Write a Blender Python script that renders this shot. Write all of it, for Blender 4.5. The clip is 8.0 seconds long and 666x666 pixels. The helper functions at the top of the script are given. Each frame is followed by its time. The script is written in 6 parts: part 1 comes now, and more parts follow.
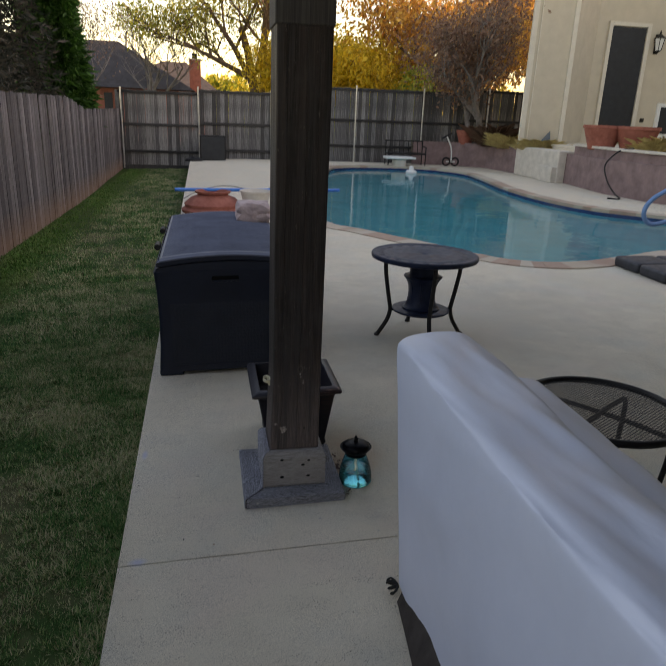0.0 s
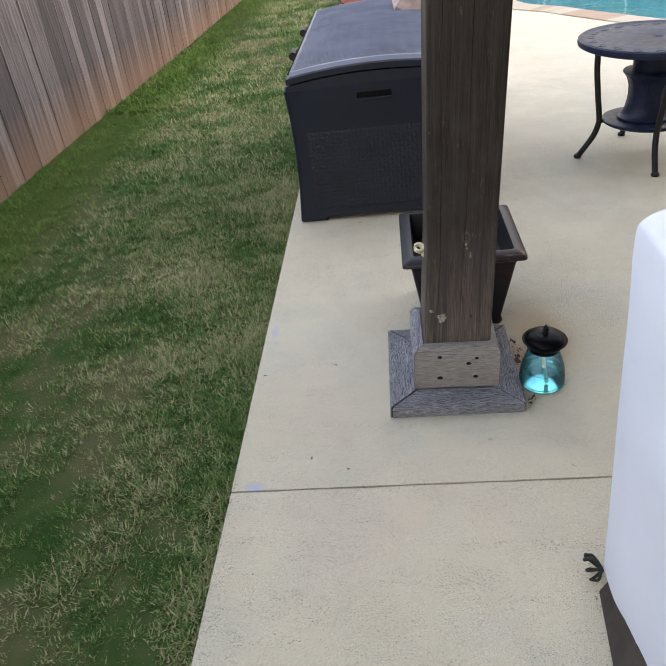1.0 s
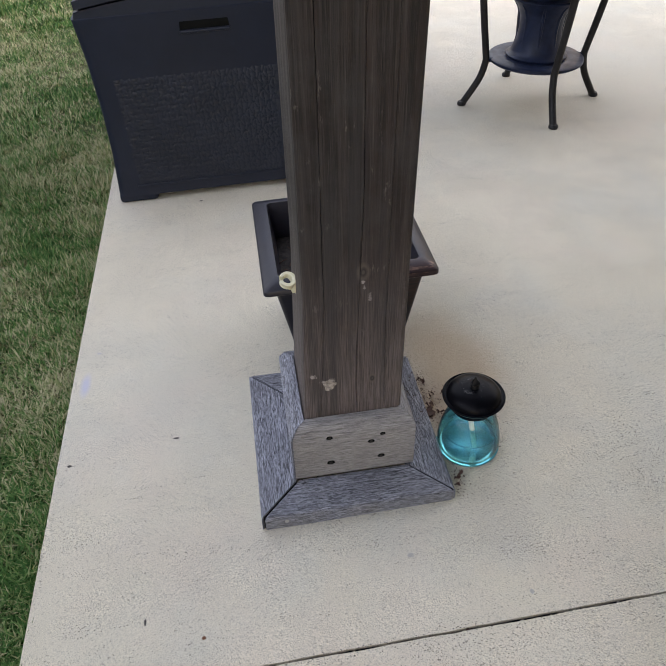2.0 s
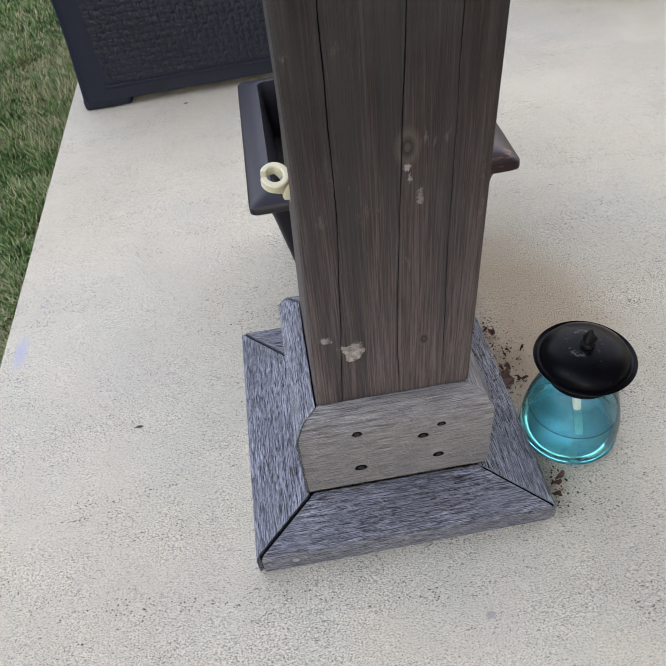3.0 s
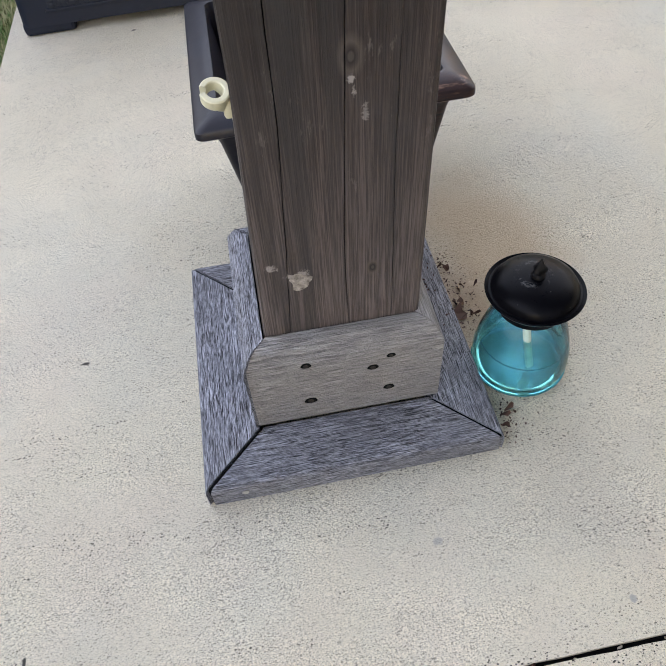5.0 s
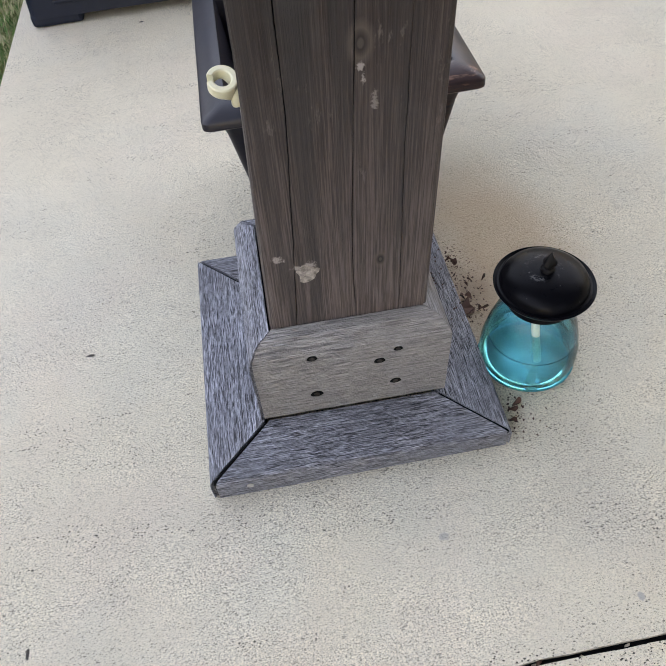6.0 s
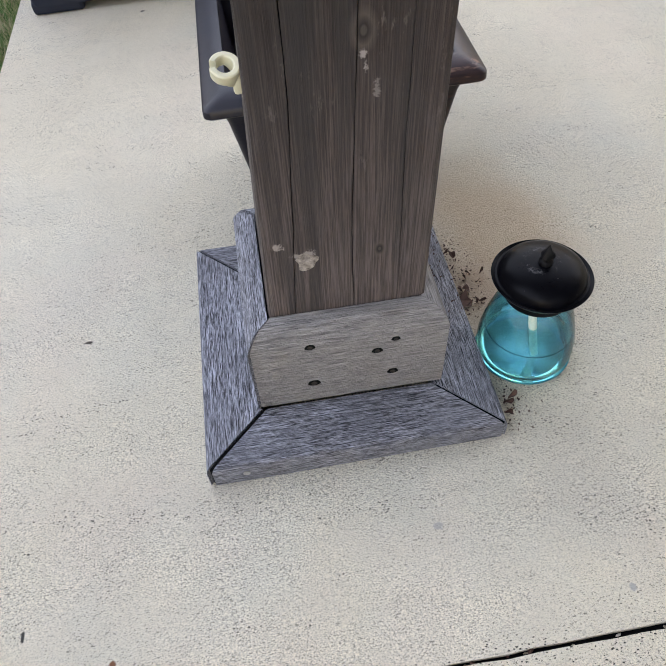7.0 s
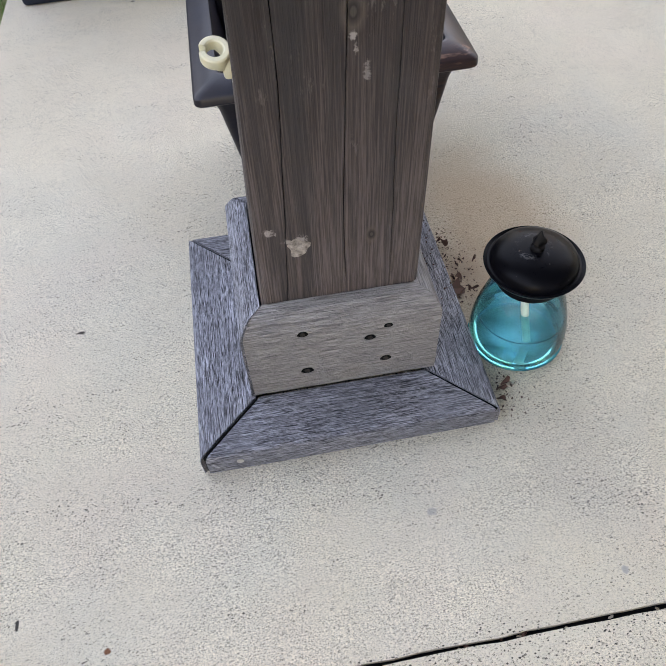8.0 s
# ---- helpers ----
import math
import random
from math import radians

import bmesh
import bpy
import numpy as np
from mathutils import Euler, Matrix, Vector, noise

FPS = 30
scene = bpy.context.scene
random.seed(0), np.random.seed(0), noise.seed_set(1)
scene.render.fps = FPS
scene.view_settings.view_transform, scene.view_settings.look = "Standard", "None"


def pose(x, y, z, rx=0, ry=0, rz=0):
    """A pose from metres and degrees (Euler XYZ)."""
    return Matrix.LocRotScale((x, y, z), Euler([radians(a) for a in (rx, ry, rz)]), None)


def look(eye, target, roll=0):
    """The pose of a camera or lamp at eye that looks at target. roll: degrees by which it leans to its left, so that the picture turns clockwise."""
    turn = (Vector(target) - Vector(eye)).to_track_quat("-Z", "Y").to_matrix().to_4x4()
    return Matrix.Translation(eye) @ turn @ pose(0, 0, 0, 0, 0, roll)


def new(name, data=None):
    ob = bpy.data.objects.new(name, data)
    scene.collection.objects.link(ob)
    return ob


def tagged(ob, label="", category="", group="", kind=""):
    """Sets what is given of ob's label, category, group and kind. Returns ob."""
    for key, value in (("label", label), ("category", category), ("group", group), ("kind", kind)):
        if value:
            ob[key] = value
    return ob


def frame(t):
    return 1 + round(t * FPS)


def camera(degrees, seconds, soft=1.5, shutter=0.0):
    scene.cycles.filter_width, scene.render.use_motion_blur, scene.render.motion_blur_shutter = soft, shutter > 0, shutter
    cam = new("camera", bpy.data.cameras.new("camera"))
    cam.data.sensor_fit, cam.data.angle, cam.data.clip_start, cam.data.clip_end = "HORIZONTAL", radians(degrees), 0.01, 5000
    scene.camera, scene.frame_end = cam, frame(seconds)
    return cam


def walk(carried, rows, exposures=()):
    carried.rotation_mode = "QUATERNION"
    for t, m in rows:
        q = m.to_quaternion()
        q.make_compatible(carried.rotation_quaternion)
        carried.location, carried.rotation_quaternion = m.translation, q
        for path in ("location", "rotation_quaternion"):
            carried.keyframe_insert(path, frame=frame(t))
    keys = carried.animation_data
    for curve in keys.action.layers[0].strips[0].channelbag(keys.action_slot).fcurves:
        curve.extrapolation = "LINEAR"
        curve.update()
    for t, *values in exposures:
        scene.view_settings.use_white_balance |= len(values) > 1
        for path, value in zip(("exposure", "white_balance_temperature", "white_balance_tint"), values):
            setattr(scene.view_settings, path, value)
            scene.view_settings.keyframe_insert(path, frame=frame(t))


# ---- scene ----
cam = camera(54.1, 8.0, soft=1.0, shutter=0.1)
PATH = [
    (0.0, (-0.361, -2.672, 1.599), (0.015, -0.814, 0.962), 2.3),
    (0.2, (-0.33, -2.507, 1.566), (-0.008, -0.73, 0.706), 1.7),
    (0.5, (-0.258, -2.303, 1.519), (-0.102, -0.545, 0.579), -2.8),
    (0.8, (-0.204, -2.027, 1.484), (-0.34, -0.278, 0.523), -8.7),
    (1.0, (-0.203, -1.854, 1.456), (-0.387, -0.22, 0.317), -6.1),
    (1.2, (-0.197, -1.634, 1.387), (-0.233, -0.01, 0.219), -1.9),
    (1.5, (-0.202, -1.358, 1.371), (-0.005, 0.158, 0.081), -0.0),
    (1.7, (-0.193, -1.236, 1.355), (0.038, 0.261, 0.048), 0.6),
    (2.8, (-0.115, -0.682, 0.924), (-0.016, 0.732, -0.487), -10.4),
    (3.0, (-0.103, -0.653, 0.897), (-0.019, 0.722, -0.552), -6.6),
    (3.5, (-0.089, -0.644, 0.883), (0.033, 0.678, -0.613), -5.0),
    (4.0, (-0.079, -0.652, 0.87), (0.075, 0.62, -0.666), -3.3),
    (4.5, (-0.081, -0.664, 0.866), (0.088, 0.588, -0.685), -3.7),
    (6.0, (-0.085, -0.662, 0.854), (0.06, 0.578, -0.708), -3.9),
    (6.5, (-0.086, -0.667, 0.852), (0.058, 0.57, -0.713), -4.0),
    (7.0, (-0.089, -0.671, 0.851), (0.065, 0.558, -0.719), -2.7),
    (7.5, (-0.082, -0.677, 0.843), (0.079, 0.529, -0.744), -3.0),
    (8.0, (-0.088, -0.68, 0.844), (0.08, 0.534, -0.736), -2.5),
]
walk(cam, [(t, look(eye, target, roll)) for t, eye, target, roll in PATH],
     exposures=[(0.0, 2.20, 8800, 30.5), (0.5, 3.16, 8900, 29.5), (1.0, 3.93, 9900, 30), (1.5, 3.91, 9700, 33), (3.0, 4.38, 9150, 33), (4.5, 4.39, 9350, 32), (6.5, 4.39, 9350, 32), (8.0, 4.40, 9150, 33)])

# ---- light ----
SUN_EL, SUN_AZ = 8.0, 116.0
world = bpy.data.worlds.new("sky")
world.use_nodes = True
scene.world = world
wn = world.node_tree.nodes
sky = wn.new("ShaderNodeTexSky")
sky.sky_type = "NISHITA"
sky.sun_disc = False
sky.sun_elevation = radians(SUN_EL)
sky.sun_rotation = radians(SUN_AZ)
sky.air_density, sky.dust_density, sky.ozone_density = 1.0, 0.7, 1.0
wn["Background"].inputs["Strength"].default_value = 0.14
world.node_tree.links.new(sky.outputs[0], wn["Background"].inputs["Color"])
sun = new("sun", bpy.data.lights.new("sun", "SUN"))
sun.data.energy, sun.data.angle, sun.data.color = 2.2, radians(0.6), (1.0, 0.72, 0.42)
sun.matrix_world = look((0, 0, 0), (-math.sin(radians(SUN_AZ)) * math.cos(radians(SUN_EL)), -math.cos(radians(SUN_AZ)) * math.cos(radians(SUN_EL)), -math.sin(radians(SUN_EL))))


# ---- small tools ----


def thing(name, place, label, category, group="", kind=""):
    ob = new(name)
    ob.location = place
    return tagged(ob, label, category, group, kind)


def mesh_of(name, bm, material, smooth=False):
    me = bpy.data.meshes.new(name)
    bmesh.ops.recalc_face_normals(bm, faces=bm.faces)
    bm.to_mesh(me)
    bm.free()
    me.materials.append(material)
    if smooth:
        for p in me.polygons:
            p.use_smooth = True
        me.set_sharp_from_angle(angle=radians(40))
    return me


def part(name, bm, material, parent, label="", smooth=False):
    ob = new(name, mesh_of(name, bm, material, smooth))
    ob.parent = parent
    return tagged(ob, label)


def solid(name, bm, material, label, category, group="", kind="", place=(0, 0, 0), smooth=False):
    ob = new(name, mesh_of(name, bm, material, smooth))
    ob.location = place
    return tagged(ob, label, category, group, kind)


def piece(name, me, parent, m):
    ob = new(name, me)
    ob.parent = parent
    ob.matrix_basis = m
    return ob


def box(bm, x0, x1, y0, y1, z0, z1, bevel=0.0, seg=2):
    r = bmesh.ops.create_cube(bm, size=1.0)
    for v in r["verts"]:
        v.co = Vector(((x0 + x1) / 2 + v.co.x * (x1 - x0), (y0 + y1) / 2 + v.co.y * (y1 - y0), (z0 + z1) / 2 + v.co.z * (z1 - z0)))
    if bevel:
        es = {e for v in r["verts"] for e in v.link_edges}
        bmesh.ops.bevel(bm, geom=list(es), offset=bevel, segments=seg, profile=0.5, affect="EDGES")
    return bm


def one_box(*a, **k):
    return box(bmesh.new(), *a, **k)


def lathe(profile, seg=40, centre=(0, 0), bm=None, squash=1.0):
    bm = bm or bmesh.new()
    rings = []
    for r, z in profile:
        if r < 1e-5:
            rings.append([bm.verts.new((centre[0], centre[1], z))])
        else:
            rings.append([bm.verts.new((centre[0] + r * math.cos(2 * math.pi * i / seg), centre[1] + squash * r * math.sin(2 * math.pi * i / seg), z)) for i in range(seg)])
    for a, b in zip(rings, rings[1:]):
        for i in range(seg):
            j = (i + 1) % seg
            if len(a) == 1 and len(b) > 1:
                bm.faces.new((a[0], b[j], b[i]))
            elif len(b) == 1 and len(a) > 1:
                bm.faces.new((a[i], a[j], b[0]))
            elif len(a) > 1:
                bm.faces.new((a[i], a[j], b[j], b[i]))
    return bm


def tube(points, radii, seg=8, bm=None, caps=True):
    bm = bm or bmesh.new()
    pts = [Vector(p) for p in points]
    if not isinstance(radii, (list, tuple)):
        radii = [radii] * len(pts)
    rings = []
    side = None
    for i, p in enumerate(pts):
        d = (pts[min(i + 1, len(pts) - 1)] - pts[max(i - 1, 0)]).normalized()
        if side is None:
            side = d.orthogonal().normalized()
        side = (side - d * side.dot(d)).normalized()
        up = d.cross(side)
        rings.append([bm.verts.new(p + (side * math.cos(2 * math.pi * k / seg) + up * math.sin(2 * math.pi * k / seg)) * radii[i]) for k in range(seg)])
    for a, b in zip(rings, rings[1:]):
        for k in range(seg):
            bm.faces.new((a[k], a[(k + 1) % seg], b[(k + 1) % seg], b[k]))
    if caps:
        bm.faces.new(rings[0][::-1])
        bm.faces.new(rings[-1])
    return bm


def curve_through(points, n=8, closed=False):
    """A smooth line through the points."""
    p = [Vector(q) for q in points]
    k = len(p)
    out = []
    for i in range(k if closed else k - 1):
        a, b, c, d = (p[(i + o) % k] if closed else p[min(max(i + o, 0), k - 1)] for o in (-1, 0, 1, 2))
        for s in range(n):
            t = s / n
            out.append(0.5 * ((2 * b) + (c - a) * t + (2 * a - 5 * b + 4 * c - d) * t * t + (3 * b - a - 3 * c + d) * t ** 3))
    if not closed:
        out.append(p[-1])
    return out


def prism(poly, z0, z1, bm=None):
    bm = bm or bmesh.new()
    lo = [bm.verts.new((x, y, z0)) for x, y in poly]
    hi = [bm.verts.new((x, y, z1)) for x, y in poly]
    n = len(poly)
    for i in range(n):
        bm.faces.new((lo[i], lo[(i + 1) % n], hi[(i + 1) % n], hi[i]))
    bm.faces.new(lo[::-1])
    bm.faces.new(hi)
    return bm


def loose(name, verts, faces, material, label, category, kind="", parent=None):
    """One mesh from arrays, for blades and leaves that nobody could count."""
    me = bpy.data.meshes.new(name)
    nv, nf, k = len(verts), len(faces), faces.shape[1]
    me.vertices.add(nv)
    me.vertices.foreach_set("co", np.asarray(verts, np.float32).ravel())
    me.loops.add(nf * k)
    me.loops.foreach_set("vertex_index", np.asarray(faces, np.int32).ravel())
    me.polygons.add(nf)
    me.polygons.foreach_set("loop_start", np.arange(0, nf * k, k, dtype=np.int32))
    me.update(calc_edges=True)
    me.validate()
    me.materials.append(material)
    ob = new(name, me)
    ob.parent = parent
    return tagged(ob, label, category, "", kind)


# ---- materials ----
class Mat:
    """A node material with short ways to add nodes."""

    def __init__(self, name, rough=0.6, metal=0.0):
        self.m = bpy.data.materials.new(name)
        self.m.use_nodes = True
        self.t = self.m.node_tree
        self.p = self.t.nodes["Principled BSDF"]
        self.p.inputs["Roughness"].default_value = rough
        self.p.inputs["Metallic"].default_value = metal
        self.co = self.t.nodes.new("ShaderNodeTexCoord").outputs["Object"]

    def link(self, a, b):
        self.t.links.new(a, b)

    def mapped(self, scale=(1, 1, 1), loc=(0, 0, 0)):
        n = self.t.nodes.new("ShaderNodeMapping")
        n.inputs["Scale"].default_value = scale
        n.inputs["Location"].default_value = loc
        self.link(self.co, n.inputs["Vector"])
        return n.outputs[0]

    def noise(self, scale, detail=4, rough=0.6, vec=None, distort=0.0):
        n = self.t.nodes.new("ShaderNodeTexNoise")
        n.inputs["Scale"].default_value = scale
        n.inputs["Detail"].default_value = detail
        n.inputs["Roughness"].default_value = rough
        n.inputs["Distortion"].default_value = distort
        self.link(vec or self.co, n.inputs["Vector"])
        return n.outputs["Fac"]

    def voronoi(self, scale, vec=None, feature="F1", out="Distance"):
        n = self.t.nodes.new("ShaderNodeTexVoronoi")
        n.feature = feature
        n.inputs["Scale"].default_value = scale
        self.link(vec or self.co, n.inputs["Vector"])
        return n.outputs[out]

    def ramp(self, fac, stops):
        n = self.t.nodes.new("ShaderNodeValToRGB")
        e = n.color_ramp.elements
        while len(e) < len(stops):
            e.new(0.5)
        for el, (pos, col) in zip(e, stops):
            el.position = pos
            el.color = (*col, 1) if isinstance(col, (tuple, list)) else (col, col, col, 1)
        self.link(fac, n.inputs["Fac"])
        return n.outputs["Color"]

    def mix(self, fac, a, b, how="MIX"):
        n = self.t.nodes.new("ShaderNodeMix")
        n.data_type, n.blend_type = "RGBA", how
        for sock, val in ((n.inputs[0], fac), (n.inputs[6], a), (n.inputs[7], b)):
            if isinstance(val, (int, float)):
                sock.default_value = val if sock == n.inputs[0] else (val, val, val, 1)
            elif isinstance(val, (tuple, list)):
                sock.default_value = (*val, 1)
            else:
                self.link(val, sock)
        return n.outputs[2]

    def math(self, op, a, b=None):
        n = self.t.nodes.new("ShaderNodeMath")
        n.operation = op
        for sock, val in zip(n.inputs, (a, b)):
            if val is None:
                continue
            if isinstance(val, (int, float)):
                sock.default_value = val
            else:
                self.link(val, sock)
        return n.outputs[0]

    def random(self):
        return self.t.nodes.new("ShaderNodeObjectInfo").outputs["Random"]

    def island(self):
        return self.t.nodes.new("ShaderNodeNewGeometry").outputs["Random Per Island"]

    def near(self, place, size):
        """0 at the place, 1 at size metres from it along each axis."""
        n = self.t.nodes.new("ShaderNodeMapping")
        n.inputs["Scale"].default_value = [1 / s for s in size]
        n.inputs["Location"].default_value = [-p / s for p, s in zip(place, size)]
        self.link(self.co, n.inputs["Vector"])
        v = self.t.nodes.new("ShaderNodeVectorMath")
        v.operation = "LENGTH"
        self.link(n.outputs[0], v.inputs[0])
        return v.outputs["Value"]

    def mask(self, d, full, zero):
        """1 below full, falling to 0 at zero."""
        n = self.t.nodes.new("ShaderNodeMapRange")
        n.inputs["From Min"].default_value, n.inputs["From Max"].default_value = full, zero
        n.inputs["To Min"].default_value, n.inputs["To Max"].default_value = 1.0, 0.0
        self.link(d, n.inputs["Value"])
        return n.outputs[0]

    def base(self, col):
        if isinstance(col, (tuple, list)):
            self.p.inputs["Base Color"].default_value = (*col, 1)
        else:
            self.link(col, self.p.inputs["Base Color"])
        return self

    def roughness(self, sock):
        self.link(sock, self.p.inputs["Roughness"])
        return self

    def bump(self, height, strength=0.3, dist=0.002, over=None):
        n = self.t.nodes.new("ShaderNodeBump")
        n.inputs["Strength"].default_value = strength
        n.inputs["Distance"].default_value = dist
        self.link(height, n.inputs["Height"])
        if over:
            self.link(over, n.inputs["Normal"])
        self.link(n.outputs[0], self.p.inputs["Normal"])
        return n.outputs[0]


def plain(name, col, rough=0.5, metal=0.0, vary=0.25, scale=12.0, bump=0.15, dist=0.001, fine=160.0, gloss=0.5):
    """Paint, plastic, metal or clay with uneven tone at two scales."""
    s = Mat(name, rough, metal)
    s.p.inputs["Specular IOR Level"].default_value = gloss
    big = s.noise(scale, 5)
    small = s.noise(fine, 3)
    dark = tuple(c * (1 - vary) for c in col)
    light = tuple(min(1, c * (1 + vary)) for c in col)
    c = s.ramp(big, [(0.3, dark), (0.7, light)])
    c = s.mix(s.math("MULTIPLY", small, 0.25), c, tuple(c0 * 0.6 for c0 in col))
    s.base(c)
    s.roughness(s.ramp(big, [(0.3, min(1, rough * 1.15)), (0.7, rough * 0.85)]))
    s.bump(small, bump, dist)
    return s.m


def grain_scale(axis, along, across):
    return tuple(along if a == axis else across for a in "xyz")


def weathered(name, axis, dark, light, fine=1.0, worn=0.5, hairs=1.0):
    """Silvered bare timber, its grain along one axis."""
    s = Mat(name, 0.85)
    streak = s.noise(1.0, 6, 0.7, s.mapped(grain_scale(axis, 14 * fine, 400 * fine)))
    hair = s.noise(1.0, 5, 0.72, s.mapped(grain_scale(axis, 40 * fine, 1050 * fine)))
    check = s.noise(1.0, 3, 0.6, s.mapped(grain_scale(axis, 26 * fine, 480 * fine), (3, 7, 1)))
    blot = s.noise(11.0 * fine, 4, 0.6)
    mid = tuple((a + b) / 2 for a, b in zip(dark, light))
    c = s.ramp(streak, [(0.36, dark), (0.48, mid), (0.62, light)])
    c = s.mix(s.ramp(hair, [(0.42, 0.95 * hairs), (0.49, 0.0)]), c, tuple(d * 0.5 for d in dark))
    c = s.mix(s.math("MULTIPLY", s.ramp(hair, [(0.53, 0.0), (0.60, 1.0)]), 0.7 * hairs), c, tuple(min(1, l * 1.35) for l in light))
    c = s.mix(s.math("MULTIPLY", s.ramp(check, [(0.39, 1.0), (0.435, 0.0)]), min(1.0, worn * 1.9)), c, tuple(d * 0.25 for d in dark))
    c = s.mix(s.math("MULTIPLY", s.ramp(blot, [(0.4, 0.0), (0.7, 1.0)]), worn), c, tuple(m * 0.72 for m in mid))
    s.base(c)
    h = s.math("ADD", s.math("MULTIPLY", streak, 0.5), s.math("MULTIPLY", s.ramp(hair, [(0.38, 0.0), (0.55, 1.0)]), 0.6))
    h = s.math("ADD", h, s.ramp(check, [(0.36, 0.0), (0.46, 0.9)]))
    s.bump(h, 0.9, 0.0026)
    return s.m


GREY_D, GREY_L = (0.048, 0.046, 0.054), (0.55, 0.57, 0.645)
M_PLINTH_X = weathered("weathered_board_x", "x", GREY_D, GREY_L, 1.4)
M_SKIRT_X = weathered("skirt_board_x", "x", (0.28, 0.262, 0.255), (0.46, 0.435, 0.42), 1.0, 0.25, 0.4)


def post_wood():
    s = Mat("stained_post_wood", 0.62)
    s.p.inputs["Specular IOR Level"].default_value = 0.3
    broad = s.noise(1.0, 5, 0.65, s.mapped((22, 22, 0.9)))
    streak = s.noise(1.0, 7, 0.75, s.mapped((150, 150, 3.2)), 0.3)
    hair = s.noise(1.0, 4, 0.75, s.mapped((620, 620, 11)))
    cloud = s.noise(7.0, 5, 0.65)
    c = s.ramp(broad, [(0.34, (0.0042, 0.0033, 0.0032)), (0.48, (0.0125, 0.0070, 0.0061)), (0.66, (0.032, 0.0190, 0.0160))])
    c = s.mix(s.math("MULTIPLY", s.ramp(streak, [(0.46, 0.0), (0.68, 1.0)]), 0.5), c, (0.066, 0.056, 0.053))
    c = s.mix(s.math("MULTIPLY", s.ramp(streak, [(0.32, 1.0), (0.43, 0.0)]), 0.5), c, (0.010, 0.007, 0.006))
    c = s.mix(s.math("MULTIPLY", s.ramp(hair, [(0.38, 1.0), (0.47, 0.0)]), 0.45), c, (0.012, 0.009, 0.008))
    c = s.mix(s.math("MULTIPLY", s.ramp(hair, [(0.56, 0.0), (0.66, 1.0)]), 0.22), c, (0.13, 0.112, 0.102))
    c = s.mix(s.math("MULTIPLY", s.ramp(cloud, [(0.5, 0.0), (0.75, 1.0)]), 0.4), c, (0.055, 0.052, 0.052))
    scuff = s.noise(1.0, 6, 0.75, s.mapped((46, 46, 14), (1, 2, 8)))
    c = s.mix(s.math("MULTIPLY", s.ramp(scuff, [(0.62, 0.0), (0.70, 1.0)]), 0.45), c, (0.20, 0.175, 0.16))
    # paler towards the foot: worn stain, plus the shade under the cover painted in
    post_xyz = s.t.nodes.new("ShaderNodeSeparateXYZ")
    s.link(s.co, post_xyz.inputs[0])
    low = s.ramp(s.math("ADD", post_xyz.outputs["Z"], s.math("MULTIPLY", streak, 0.35)), [(0.42, 0.85), (0.84, 0.0)])
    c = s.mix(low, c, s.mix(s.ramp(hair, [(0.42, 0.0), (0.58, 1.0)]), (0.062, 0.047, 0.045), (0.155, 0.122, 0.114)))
    runs = s.noise(1.0, 4, 0.6, s.mapped((38, 38, 1.6), (5, 1, 2)))
    c = s.mix(s.math("MULTIPLY", s.ramp(runs, [(0.50, 0.0), (0.64, 1.0)]), 0.6), c, (0.030, 0.026, 0.026))
    # two knots with a pale run of sap below one of them
    for place, size in (((0.0235, -0.096, 0.588), 0.0125), ((0.046, -0.096, 0.309), 0.009)):
        d = s.math("ADD", s.near(place, (size, 0.05, size * 1.6)), s.math("MULTIPLY", cloud, 0.5))
        c = s.mix(s.math("MULTIPLY", s.mask(d, 0.95, 1.45), 0.65), c, (0.092, 0.072, 0.062))
        c = s.mix(s.mask(d, 0.55, 0.95), c, (0.022, 0.016, 0.014))
        c = s.mix(s.mask(d, 0.42, 0.52), c, (0.055, 0.045, 0.04))
    chips = s.math("MULTIPLY", s.noise(170, 5, 0.75), 1.7)
    for place, size, amount in (((0.0235, -0.096, 0.564), (0.009, 0.05, 0.012), 0.8), ((0.0255, -0.096, 0.553), (0.005, 0.05, 0.016), 0.7), ((0.037, -0.096, 0.528), (0.008, 0.05, 0.024), 0.45), ((-0.080, -0.096, 0.333), (0.018, 0.05, 0.012), 0.8), ((-0.058, -0.096, 0.315), (0.018, 0.05, 0.009), 0.7), ((-0.042, -0.096, 0.317), (0.016, 0.05, 0.014), 0.7)):
        d = s.math("ADD", s.near(place, size), chips)
        c = s.mix(s.math("MULTIPLY", s.mask(d, 1.05, 1.3), amount), c, (0.33, 0.30, 0.28))
    s.base(c)
    s.roughness(s.ramp(broad, [(0.3, 0.75), (0.7, 0.5)]))
    s.bump(s.math("ADD", s.math("MULTIPLY", streak, 0.6), s.ramp(hair, [(0.35, 0.0), (0.55, 0.5)])), 0.45, 0.0016)
    return s.m


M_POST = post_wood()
# near-black for joints and gaps, also for shade painted on the deck box
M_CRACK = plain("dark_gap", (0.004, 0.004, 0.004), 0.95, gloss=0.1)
M_FILLER = plain("pale_filler", (0.27, 0.235, 0.205), 0.85, vary=0.75, scale=130, bump=0.6, dist=0.002)
M_SCREW = plain("rusty_screw", (0.018, 0.015, 0.013), 0.6, 0.4, 0.4, 90)


